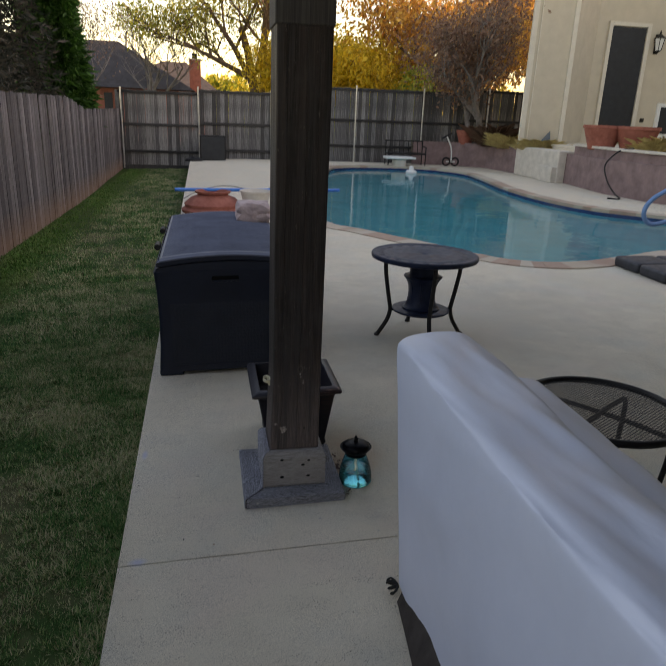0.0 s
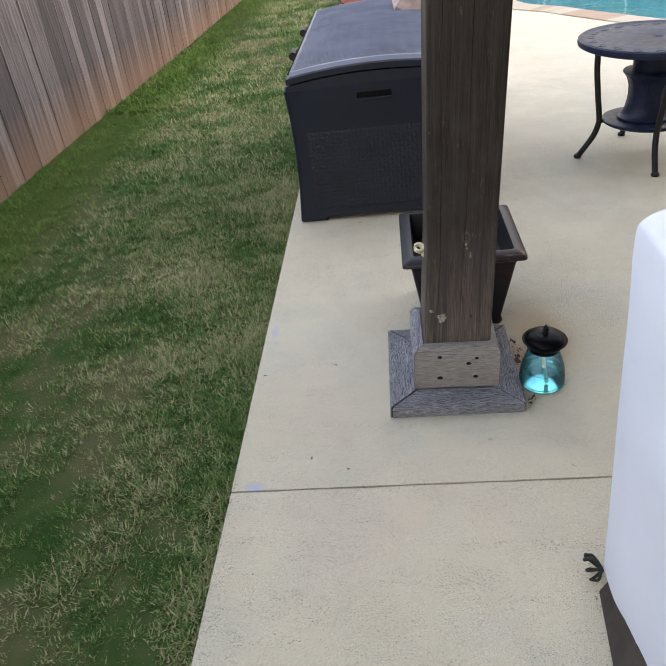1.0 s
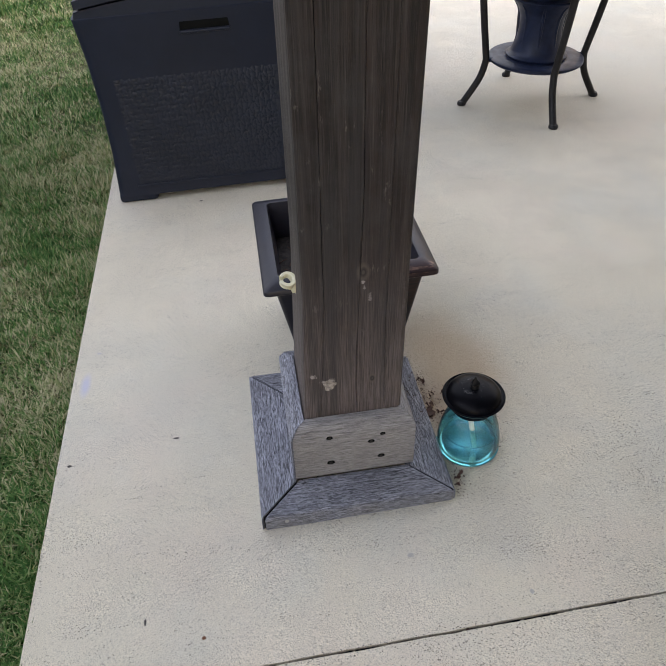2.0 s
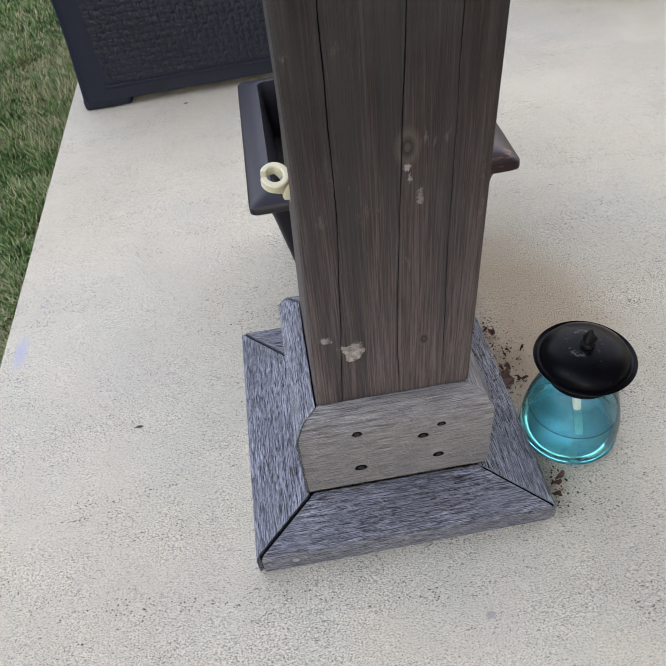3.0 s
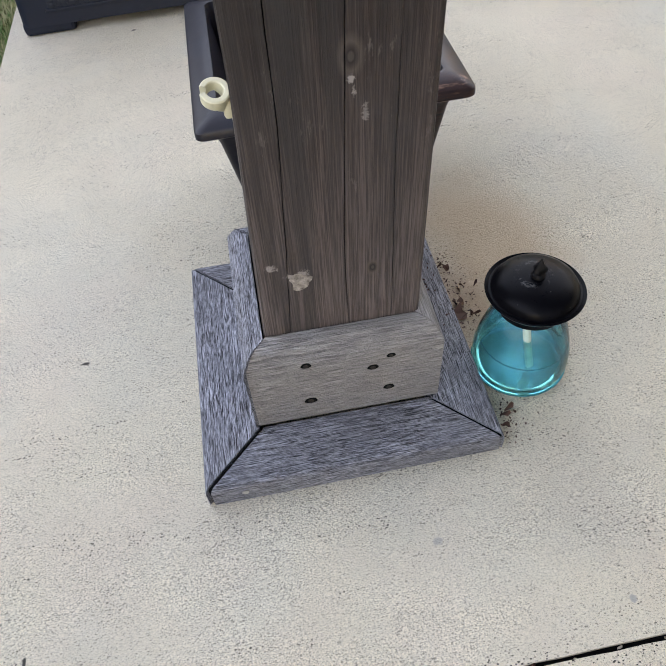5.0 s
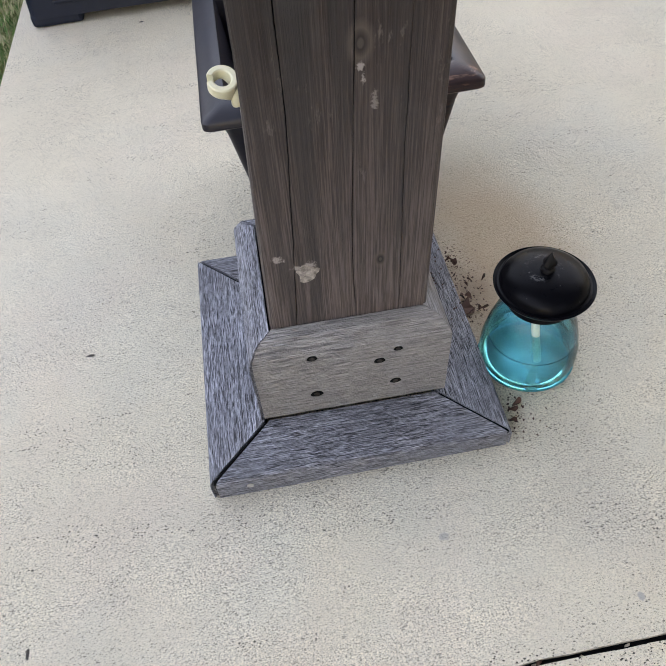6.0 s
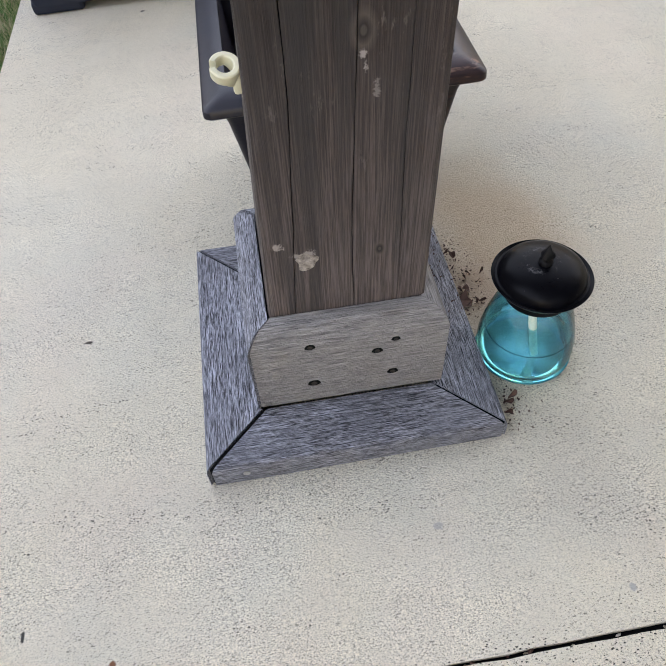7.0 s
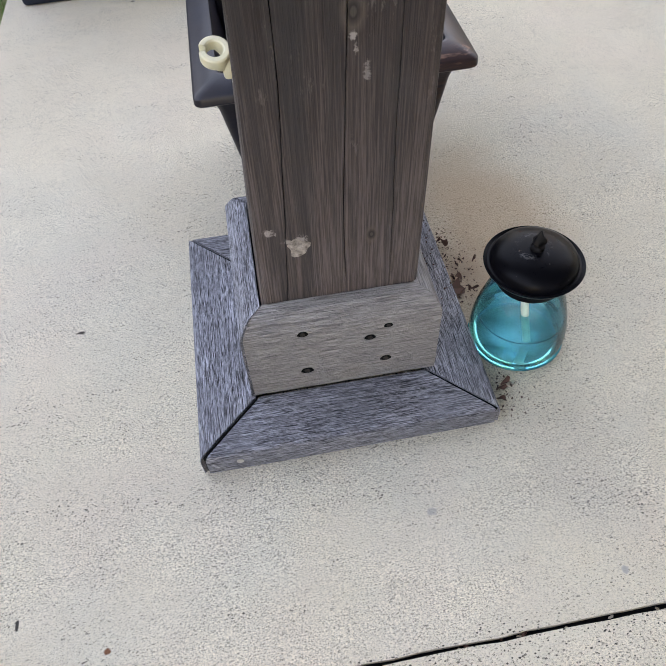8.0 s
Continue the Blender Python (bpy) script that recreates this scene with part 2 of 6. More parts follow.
def concrete():
    s = Mat("broom_finished_concrete", 0.88)
    big = s.noise(0.7, 5, 0.6)
    mid = s.noise(4.5, 6, 0.65)
    flat = s.mapped((0.8, 1.2, 1))
    grit = s.noise(400, 3, 0.75, flat)
    grain = s.noise(460, 3, 0.7, s.mapped((0.85, 1.15, 1), (3, 8, 0)))
    pits = s.noise(230, 2, 0.6, s.mapped((0.6, 1.3, 1), (4, 1, 0)))
    c = s.ramp(big, [(0.3, (0.61, 0.545, 0.425)), (0.5, (0.67, 0.595, 0.462)), (0.72, (0.70, 0.615, 0.478))])
    c = s.mix(s.math("MULTIPLY", s.ramp(mid, [(0.35, 1.0), (0.6, 0.0)]), 0.18), c, (0.45, 0.39, 0.30))
    # cooler and pinker clouds in the cement
    c = s.mix(s.math("MULTIPLY", s.ramp(s.noise(1.7, 5), [(0.46, 0.0), (0.66, 1.0)]), 0.6), c, (0.57, 0.555, 0.475))
    c = s.mix(s.math("MULTIPLY", s.ramp(s.noise(1.9, 4, 0.6, s.mapped((1, 1, 1), (9, 4, 0))), [(0.50, 0.0), (0.68, 1.0)]), 0.6), c, (0.68, 0.565, 0.455))
    patch = s.ramp(s.noise(3.6, 5, 0.7), [(0.36, 0.25), (0.60, 1.0)])
    rough = s.ramp(s.noise(5.0, 4, 0.65, s.mapped((0.7, 1.4, 1), (1, 6, 0))), [(0.38, 0.30), (0.60, 1.0)])
    c = s.mix(rough, c, s.ramp(grain, [(0.36, 0.30), (0.43, 0.86), (0.53, 1.09), (0.63, 1.38)]), "MULTIPLY")
    c = s.mix(s.math("MULTIPLY", s.ramp(grit, [(0.36, 1.0), (0.405, 0.0)]), patch), c, (0.10, 0.085, 0.065))
    c = s.mix(s.math("MULTIPLY", s.ramp(grit, [(0.57, 0.0), (0.66, 1.0)]), 0.5), c, (0.80, 0.74, 0.64))
    c = s.mix(s.math("MULTIPLY", s.math("MULTIPLY", s.ramp(pits, [(0.315, 1.0), (0.34, 0.0)]), patch), 0.85), c, (0.055, 0.046, 0.036))
    # black specks gathered in loose trails
    trail = s.ramp(s.noise(2.6, 5, 0.7, s.mapped((0.7, 1.5, 1), (2, 5, 0))), [(0.53, 0.0), (0.60, 1.0)])
    lines = s.ramp(s.noise(3.0, 4, 0.7, s.mapped((1.0, 6.0, 1), (7, 3, 0))), [(0.57, 0.0), (0.61, 1.0)])
    trail = s.math("MAXIMUM", trail, lines)
    specks = s.math("ADD", s.voronoi(210.0, s.mapped((0.75, 1.15, 1))), s.math("MULTIPLY", s.noise(150, 4, 0.75), 0.95))
    c = s.mix(s.math("MULTIPLY", s.ramp(specks, [(0.67, 1.0), (0.70, 0.0)]), trail), c, (0.045, 0.038, 0.03))
    # a stray splinter, a rust spot and a few dark crumbs
    ragged = s.math("MULTIPLY", s.noise(260, 3), 0.9)
    for place, size, col in (((-0.477, -0.392, 0), (0.0035, 0.011, 1), (0.05, 0.045, 0.04)), ((-0.359, -0.445, 0), (0.006, 0.006, 1), (0.20, 0.075, 0.035)),
                             ((-0.689, 0.046, 0), (0.009, 0.006, 1), (0.05, 0.045, 0.04)), ((-0.354, 1.302, 0), (0.010, 0.006, 1), (0.05, 0.045, 0.04)),
                             ((-0.425, 0.085, 0), (0.011, 0.005, 1), (0.06, 0.05, 0.04)), ((0.086, -0.346, 0), (0.010, 0.008, 1), (0.42, 0.39, 0.35)),
                             ((0.310, -0.470, 0), (0.007, 0.008, 1), (0.42, 0.39, 0.35)), ((-0.66, 0.46, 0), (0.012, 0.005, 1), (0.42, 0.40, 0.42))):
        c = s.mix(s.mask(s.math("ADD", s.near(place, size), ragged), 0.95, 1.25), c, col)
    # rusty stain and grime with the post's and planter's soft shadow painted in; pale blue chalk near the edge
    for place, size, col, amount in (((0.35, 0.20, 0), (0.15, 0.26, 1), (0.52, 0.365, 0.235), 0.7),
                                     ((0.26, 0.03, 0), (0.07, 0.16, 1), (0.34, 0.21, 0.13), 0.55),
                                     ((0.30, -0.32, 0), (0.10, 0.14, 1), (0.40, 0.37, 0.33), 0.2),
                                     # broad darker patch: shade on the deck towards the pool, put into the colour
                                     ((1.7, 2.3, 0), (1.9, 1.6, 1), (0.40, 0.36, 0.29), 0.5),
                                     ((-0.645, -0.505, 0), (0.045, 0.03, 1), (0.46, 0.48, 0.60), 0.8),
                                     ((-0.685, 0.33, 0), (0.02, 0.06, 1), (0.48, 0.49, 0.60), 0.8)):
        d = s.math("ADD", s.near(place, size), s.math("MULTIPLY", mid, 0.9))
        c = s.mix(s.math("MULTIPLY", s.mask(d, 0.85, 1.5), amount), c, col)
    s.base(c)
    s.bump(s.math("ADD", s.math("MULTIPLY", s.ramp(pits, [(0.27, 0.0), (0.40, 1.0)]), 0.6), s.math("ADD", grit, grain)), 1.0, 0.0029)
    return s.m


M_CONCRETE = concrete()


def grassy(name, blades):
    s = Mat(name, 0.75)
    s.p.inputs["Specular IOR Level"].default_value = 0.18 if blades else 0.05
    patch = s.noise(1.9, 4, 0.6, s.mapped((1, 1, 0.0)))
    small = s.noise(11, 4, 0.6, s.mapped((1, 1, 0.0)))
    f = s.math("ADD", s.math("SUBTRACT", s.math("MULTIPLY", patch, 1.7), 0.46), s.math("MULTIPLY", small, 0.45))
    if blades:
        f = s.math("ADD", f, s.math("MULTIPLY", s.math("SUBTRACT", s.island(), 0.5), 0.7))
        stops = [(0.36, (0.030, 0.112, 0.026)), (0.55, (0.088, 0.190, 0.056)), (0.69, (0.20, 0.245, 0.100)), (0.86, (0.38, 0.345, 0.205))]
    else:
        stops = [(0.36, (0.016, 0.046, 0.011)), (0.52, (0.030, 0.062, 0.018)), (0.75, (0.075, 0.075, 0.036))]
    c = s.ramp(f, stops)
    # greener strip along the fence
    sep = s.t.nodes.new("ShaderNodeSeparateXYZ")
    s.link(s.co, sep.inputs[0])
    lush = s.ramp(s.math("ADD", s.math("MULTIPLY", sep.outputs["X"], -0.33), s.math("MULTIPLY", patch, 0.25)), [(0.80, 0.0), (0.90, 0.8)])
    c = s.mix(lush, c, (0.055, 0.135, 0.020) if blades else (0.03, 0.06, 0.012))
    s.base(c)
    if blades:
        s.p.inputs["Subsurface Weight"].default_value = 0.0
    return s.m


M_GRASS, M_TURF = grassy("grass_blades", True), grassy("turf_soil", False)


def fence_wood(name, dark, mid, light, splash=0.0):
    s = Mat(name, 0.88)
    streak = s.noise(1.0, 6, 0.7, s.mapped((90, 90, 1.6)))
    hair = s.noise(1.0, 3, 0.7, s.mapped((340, 340, 5)))
    r = s.random()
    c = s.ramp(s.math("ADD", s.math("MULTIPLY", streak, 0.8), s.math("MULTIPLY", s.math("SUBTRACT", r, 0.4), 0.22)), [(0.30, dark), (0.43, mid), (0.58, light)])
    c = s.mix(s.math("MULTIPLY", s.ramp(hair, [(0.38, 1.0), (0.5, 0.0)]), 0.35), c, tuple(d * 0.6 for d in dark))
    stain = s.noise(2.6, 4, 0.6, s.mapped((2.0, 2.0, 0.7)))
    c = s.mix(s.math("MULTIPLY", s.ramp(stain, [(0.5, 0.0), (0.75, 1.0)]), 0.45), c, tuple(d * 0.8 for d in dark))
    if splash:
        sep = s.t.nodes.new("ShaderNodeSeparateXYZ")
        s.link(s.co, sep.inputs[0])
        z = s.math("ADD", sep.outputs["Z"], s.math("MULTIPLY", stain, 0.5))
        c = s.mix(s.ramp(z, [(0.32, splash), (0.75, 0.0)]), c, (0.30, 0.155, 0.085))
    s.base(c)
    s.bump(streak, 0.5, 0.004)
    return s.m


M_FENCE_L = fence_wood("aged_cedar_picket", (0.045, 0.039, 0.042), (0.110, 0.096, 0.101), (0.270, 0.245, 0.255), 0.5)
M_FENCE_B = fence_wood("grey_cedar_picket", (0.045, 0.042, 0.041), (0.105, 0.100, 0.098), (0.30, 0.29, 0.28))
M_RAIL = fence_wood("dark_fence_rail", (0.022, 0.020, 0.019), (0.036, 0.033, 0.032), (0.06, 0.056, 0.054))
M_GALV = plain("galvanised_pipe", (0.55, 0.55, 0.54), 0.35, 0.9, 0.2)


def resin(name, col, weave=0.0, rough=0.5):
    """Moulded plastic; weave gives it a raised basket pattern."""
    s = Mat(name, rough)
    big = s.noise(5, 4)
    fine = s.noise(300, 2)
    c = s.ramp(big, [(0.3, tuple(k * 0.8 for k in col)), (0.7, tuple(k * 1.2 for k in col))])
    c = s.mix(s.math("MULTIPLY", s.ramp(s.noise(28, 5, 0.7), [(0.6, 0.0), (0.8, 1.0)]), 0.25), c, tuple(k * 2.2 for k in col))
    s.base(c)
    s.p.inputs["Specular IOR Level"].default_value = 0.22
    s.bump(fine, 0.12, 0.0006)
    return s.m


M_BOX = resin("charcoal_resin", (0.010, 0.0145, 0.027), rough=0.5)
M_LID = resin("blue_grey_resin", (0.085, 0.097, 0.135), rough=0.42)


def worn_pot():
    """Blue-black resin, faded to a streaky brown on its outer faces and scuffed pale at the corners."""
    s = Mat("brown_black_resin", 0.40)
    sep = s.t.nodes.new("ShaderNodeSeparateXYZ")
    s.link(s.co, sep.inputs[0])
    c = s.ramp(s.noise(6, 4), [(0.3, (0.011, 0.012, 0.017)), (0.7, (0.016, 0.018, 0.026))])
    streak = s.noise(24, 5, 0.7, s.mapped((0.35, 1, 4.5)))
    front = s.ramp(s.math("ADD", sep.outputs["Y"], 0.30), [(0.09, 1.0), (0.15, 0.0)])
    lean = s.math("MULTIPLY", s.math("ADD", s.math("MULTIPLY", sep.outputs["X"], 4.5), s.noise(5, 3)), front)
    brown = s.math("MULTIPLY", s.ramp(lean, [(0.35, 0.12), (1.1, 1.0)]), s.ramp(streak, [(0.38, 0.25), (0.60, 1.0)]))
    c = s.mix(brown, c, (0.055, 0.029, 0.026))
    c = s.mix(s.math("MULTIPLY", s.math("MULTIPLY", s.ramp(lean, [(0.9, 0.0), (1.25, 1.0)]), s.ramp(streak, [(0.56, 0.0), (0.66, 1.0)])), 0.7), c, (0.30, 0.18, 0.14))
    scuff = s.mask(s.math("ADD", s.near((-0.165, -0.155, 0.30), (0.035, 0.03, 0.05)), s.math("MULTIPLY", s.noise(160, 3, 0.7), 1.4)), 0.95, 1.25)
    c = s.mix(s.math("MULTIPLY", scuff, 0.7), c, (0.40, 0.39, 0.42))
    s.base(c)
    s.p.inputs["Specular IOR Level"].default_value = 0.22
    s.bump(streak, 0.25, 0.0015)
    return s.m


M_POT = worn_pot()
M_SOIL = plain("potting_soil", (0.024, 0.017, 0.014), 0.95, vary=0.5, scale=60, bump=0.9, dist=0.006)
M_CAST = plain("black_cast_aluminium", (0.010, 0.017, 0.040), 0.45, 0.0, 0.35, 22, 0.35, 0.001, gloss=0.2)
M_BLACK = plain("matt_black_metal", (0.012, 0.011, 0.012), 0.5, 0.0, 0.35, 20, gloss=0.3)
M_LIDBLACK = plain("black_painted_lid", (0.006, 0.0055, 0.006), 0.55, 0.0, 0.5, 26, 0.12, gloss=0.14)
M_CREAM = plain("ivory_plastic", (0.62, 0.58, 0.42), 0.42, 0.0, 0.12, 40, 0.05)
M_TERRA = plain("terracotta", (0.33, 0.10, 0.068), 0.85, 0, 0.25, 7, 0.4, 0.002)
M_STONE = plain("pink_limestone", (0.46, 0.35, 0.34), 0.9, 0, 0.25, 9, 0.8, 0.006, 60)
M_BLUE = plain("blue_enamel_pole", (0.015, 0.20, 0.62), 0.35, 0.1, 0.12)
M_HOSE = plain("blue_pool_hose", (0.10, 0.24, 0.46), 0.5, 0, 0.12)
M_WHITE = plain("white_plastic", (0.72, 0.73, 0.70), 0.5, 0, 0.08)
M_BLACKCORD = plain("black_cord", (0.010, 0.010, 0.010), 0.9, 0, 0.3, 200)
M_RUBBER = plain("black_rubber_base", (0.022, 0.024, 0.032), 0.55, 0, 0.3, 14)
M_STUCCO = plain("cream_stucco", (0.56, 0.49, 0.375), 0.9, 0, 0.06, 3, 0.5, 0.003, 120)
M_TRIM = plain("cream_trim_board", (0.66, 0.60, 0.49), 0.7, 0, 0.05, 5)
M_SCREEN = plain("dark_solar_screen", (0.014, 0.017, 0.021), 0.55, 0, 0.2, 5, 0.2, 0.0005, 400)
M_WALL = plain("mauve_plaster", (0.235, 0.155, 0.15), 0.85, 0, 0.28, 3.5, 0.4, 0.003)
M_CAP = plain("cream_cap_stone", (0.58, 0.53, 0.46), 0.85, 0, 0.15, 5)
M_SHINGLE = plain("grey_roof_shingle", (0.052, 0.047, 0.050), 0.9, 0, 0.25, 3.0, 0.6, 0.01, 25)
M_BRICK = plain("red_brick", (0.34, 0.12, 0.085), 0.9, 0, 0.25, 5.0, 0.5, 0.005, 40)
M_BED = plain("planting_bed_soil", (0.13, 0.095, 0.065), 0.95, 0, 0.5, 6, 0.9, 0.02, 40)
M_DRYGRASS = plain("dry_straw", (0.95, 0.66, 0.29), 0.8, 0, 0.3, 8)
M_LEAFLITTER = plain("dead_leaf", (0.085, 0.036, 0.024), 0.8, 0, 0.4, 30)
M_BARK = plain("tree_bark", (0.16, 0.105, 0.07), 0.9, 0, 0.4, 6, 0.9, 0.01, 50)
M_TWIG = plain("grey_twig", (0.19, 0.165, 0.15), 0.9, 0, 0.3, 6)
M_LAMP = plain("dark_bronze_lantern", (0.02, 0.018, 0.016), 0.4, 0.5)


def leafy(name, cols):
    """Leaves that let some light through, each with its own tone."""
    s = Mat(name, 0.6)
    f = s.math("ADD", s.math("MULTIPLY", s.island(), 0.65), s.math("MULTIPLY", s.noise(0.45, 3), 0.5))
    n = len(cols)
    c = s.ramp(f, [(0.2 + 0.65 * i / (n - 1), k) for i, k in enumerate(cols)])
    s.base(c)
    tr = s.t.nodes.new("ShaderNodeBsdfTranslucent")
    s.link(c, tr.inputs["Color"])
    mx = s.t.nodes.new("ShaderNodeMixShader")
    mx.inputs[0].default_value = 0.4
    s.link(s.p.outputs[0], mx.inputs[1])
    s.link(tr.outputs[0], mx.inputs[2])
    s.link(mx.outputs[0], s.t.nodes["Material Output"].inputs["Surface"])
    return s.m


M_YELLOW = leafy("yellow_autumn_leaves", [(0.36, 0.26, 0.02), (0.72, 0.50, 0.04), (0.85, 0.60, 0.06)])
M_ORANGE = leafy("orange_autumn_leaves", [(0.30, 0.15, 0.05), (0.60, 0.30, 0.07), (0.74, 0.46, 0.09)])
M_OLIVE = leafy("yellow_green_leaves", [(0.16, 0.19, 0.03), (0.38, 0.36, 0.05), (0.55, 0.45, 0.07)])
M_RUST = leafy("rust_brown_leaves", [(0.11, 0.06, 0.04), (0.25, 0.13, 0.085), (0.34, 0.22, 0.15)])
M_PINE = leafy("bright_evergreen", [(0.012, 0.045, 0.008), (0.028, 0.10, 0.013), (0.055, 0.165, 0.025)])
M_DUSK = leafy("dull_evergreen", [(0.014, 0.018, 0.012), (0.035, 0.040, 0.026), (0.075, 0.062, 0.048)])
M_HEDGE = leafy("yellow_green_hedge", [(0.10, 0.17, 0.02), (0.30, 0.34, 0.04), (0.5, 0.42, 0.05)])


def cloth():
    s = Mat("white_vinyl_cover", 0.42)
    wr = s.noise(1.0, 5, 0.55, s.mapped((6, 2.2, 3.0)))
    dark_and_dirt = s.noise(3.0, 5)
    s.base(s.ramp(dark_and_dirt, [(0.3, (0.50, 0.555, 0.675)), (0.7, (0.565, 0.62, 0.745))]))
    s.bump(s.math("ADD", wr, s.math("MULTIPLY", s.noise(700, 2), 0.02)), 0.35, 0.02)
    return s.m


M_COVER = cloth()
M_SKIRT = plain("brown_fabric_skirt", (0.035, 0.027, 0.023), 0.85, 0, 0.3, 12, 0.4, 0.001, 500)


def clear_glass():
    s = Mat("clear_thin_glass", 0.02)
    tr = s.t.nodes.new("ShaderNodeBsdfTransparent")
    tr.inputs["Color"].default_value = (0.86, 1.0, 1.0, 1)
    gl = s.t.nodes.new("ShaderNodeBsdfGlossy")
    gl.inputs["Roughness"].default_value = 0.03
    fr = s.t.nodes.new("ShaderNodeFresnel")
    fr.inputs["IOR"].default_value = 1.5
    mx = s.t.nodes.new("ShaderNodeMixShader")
    s.link(fr.outputs[0], mx.inputs[0])
    s.link(tr.outputs[0], mx.inputs[1])
    s.link(gl.outputs[0], mx.inputs[2])
    s.link(mx.outputs[0], s.t.nodes["Material Output"].inputs["Surface"])
    return s.m


M_GLASS = clear_glass()


def fluid(name, col, ior, rough, wave=0.0):
    s = Mat(name, rough)
    s.base(col)
    s.p.inputs["Transmission Weight"].default_value = 1.0
    s.p.inputs["IOR"].default_value = ior
    if wave:
        s.bump(s.math("ADD", s.noise(1.6, 3, 0.5), s.math("MULTIPLY", s.noise(7, 2, 0.5), 0.25)), wave, 0.02)
    return s.m


def lamp_oil():
    """Clear dyed oil that also scatters a little light."""
    s = Mat("turquoise_lamp_oil", 0.03)
    tr, sc, gl = (s.t.nodes.new("ShaderNodeBsdf" + k) for k in ("Transparent", "Translucent", "Glossy"))
    df, m0 = s.t.nodes.new("ShaderNodeBsdfDiffuse"), s.t.nodes.new("ShaderNodeMixShader")
    df.inputs["Color"].default_value = (0.02, 0.82, 1.0, 1)
    s.link(sc.outputs[0], m0.inputs[1])
    s.link(df.outputs[0], m0.inputs[2])
    tr.inputs["Color"].default_value = (0.34, 0.93, 1.0, 1)
    sc.inputs["Color"].default_value = (0.02, 0.84, 1.0, 1)
    gl.inputs["Roughness"].default_value = 0.03
    fr = s.t.nodes.new("ShaderNodeFresnel")
    fr.inputs["IOR"].default_value = 1.4
    m1, m2 = (s.t.nodes.new("ShaderNodeMixShader") for k in range(2))
    s.link(s.ramp(s.noise(28, 2, 0.5), [(0.42, 0.15), (0.60, 0.30)]), m1.inputs[0])
    s.link(tr.outputs[0], m1.inputs[1])
    s.link(m0.outputs[0], m1.inputs[2])
    s.link(fr.outputs[0], m2.inputs[0])
    s.link(m1.outputs[0], m2.inputs[1])
    s.link(gl.outputs[0], m2.inputs[2])
    s.link(m2.outputs[0], s.t.nodes["Material Output"].inputs["Surface"])
    return s.m


M_OIL = lamp_oil()
M_WATER = fluid("pool_water", (0.24, 0.90, 0.92), 1.33, 0.0, 0.35)
M_PLASTER = plain("blue_pool_plaster", (0.015, 0.52, 0.60), 0.8, 0, 0.12, 2.0)
M_TILE = plain("dark_blue_waterline_tile", (0.010, 0.045, 0.14), 0.25, 0, 0.4, 14)
M_COPING = Mat("flagstone_coping", 0.85)
_c = M_COPING.ramp(M_COPING.random(), [(0.0, (0.47, 0.40, 0.31)), (0.45, (0.40, 0.31, 0.22)), (0.62, (0.30, 0.16, 0.10)), (1.0, (0.36, 0.22, 0.15))])
M_COPING.base(M_COPING.mix(M_COPING.math("MULTIPLY", M_COPING.noise(6, 5), 0.5), _c, (0.5, 0.45, 0.38)))
M_COPING.bump(M_COPING.noise(30, 5), 0.5, 0.004)
M_COPING = M_COPING.m

# ---- ground, deck, pool ----
# the last stretch of the deck falls towards the lawn, from a hinge one metre beyond the post
FALL, HINGE = radians(1.7), 1.0
DECK = Matrix.Translation((0, 0, -HINGE * math.tan(FALL))) @ Matrix.Rotation(-FALL, 4, "Y")


def deck_z(x):
    return math.tan(FALL) * min(x - HINGE, 0)


def on_deck(ob):
    """Sets a thing down on the falling part of the deck."""
    ob.matrix_basis = DECK @ ob.matrix_basis
    return ob


X_EDGE, Y_JOINT = -0.717, -0.520
FENCE_X, FENCE_Y = -2.80, 21.0


def ground_z(x, y):
    """The lawn falls gently towards the back and the fence."""
    s = min(max(-0.7 - x, 0), 2.1) / 2.1
    return -0.070 - 0.0155 * min(max(y, 0), 24) - 0.040 * s


xs = sorted({-900, -300, -120, -60, -30, -15, -8, -5, -3.6, *[round(-2.8 + 0.3 * i, 2) for i in range(8)], 0.2, 4, 8, 11.5, 12.2, 18, 30, 60, 140, 400, 900})
ys = sorted({-900, -300, -120, -50, -20, *range(-9, 31), 36, 50, 80, 160, 400, 900})
bm = bmesh.new()
grid = {}
for x in xs:
    for y in ys:
        deep = 0.2 <= x <= 11.5 and 0 <= y <= 20
        z = -3.4 if deep else (-0.21 + min(0, ground_z(x, y)) if x > -0.6 and y < 21.5 else ground_z(x, y) + 0.01 * math.sin(3 * x + y))
        grid[x, y] = bm.verts.new((x, y, z))
for xa, xb in zip(xs, xs[1:]):
    for ya, yb in zip(ys, ys[1:]):
        bm.faces.new((grid[xa, ya], grid[xb, ya], grid[xb, yb], grid[xa, yb]))
solid("ground", bm, M_TURF, "patchy half-dormant lawn soil falling towards the fence", "ground", kind="structure", smooth=True)

POOL = curve_through([(1.45, 7.6, 0), (1.95, 6.55, 0), (2.6, 5.5, 0), (3.15, 4.62, 0), (3.8, 4.36, 0), (4.6, 4.58, 0), (5.7, 5.05, 0), (7.2, 5.6, 0), (8.6, 6.4, 0), (8.75, 7.6, 0),
                      (7.9, 8.5, 0), (7.25, 9.3, 0), (6.95, 10.8, 0), (7.05, 13.0, 0), (7.5, 15.6, 0), (7.6, 17.4, 0), (6.8, 18.7, 0), (5.2, 18.95, 0), (3.7, 18.2, 0), (2.8, 15.2, 0), (1.9, 11.2, 0)], 6, True)


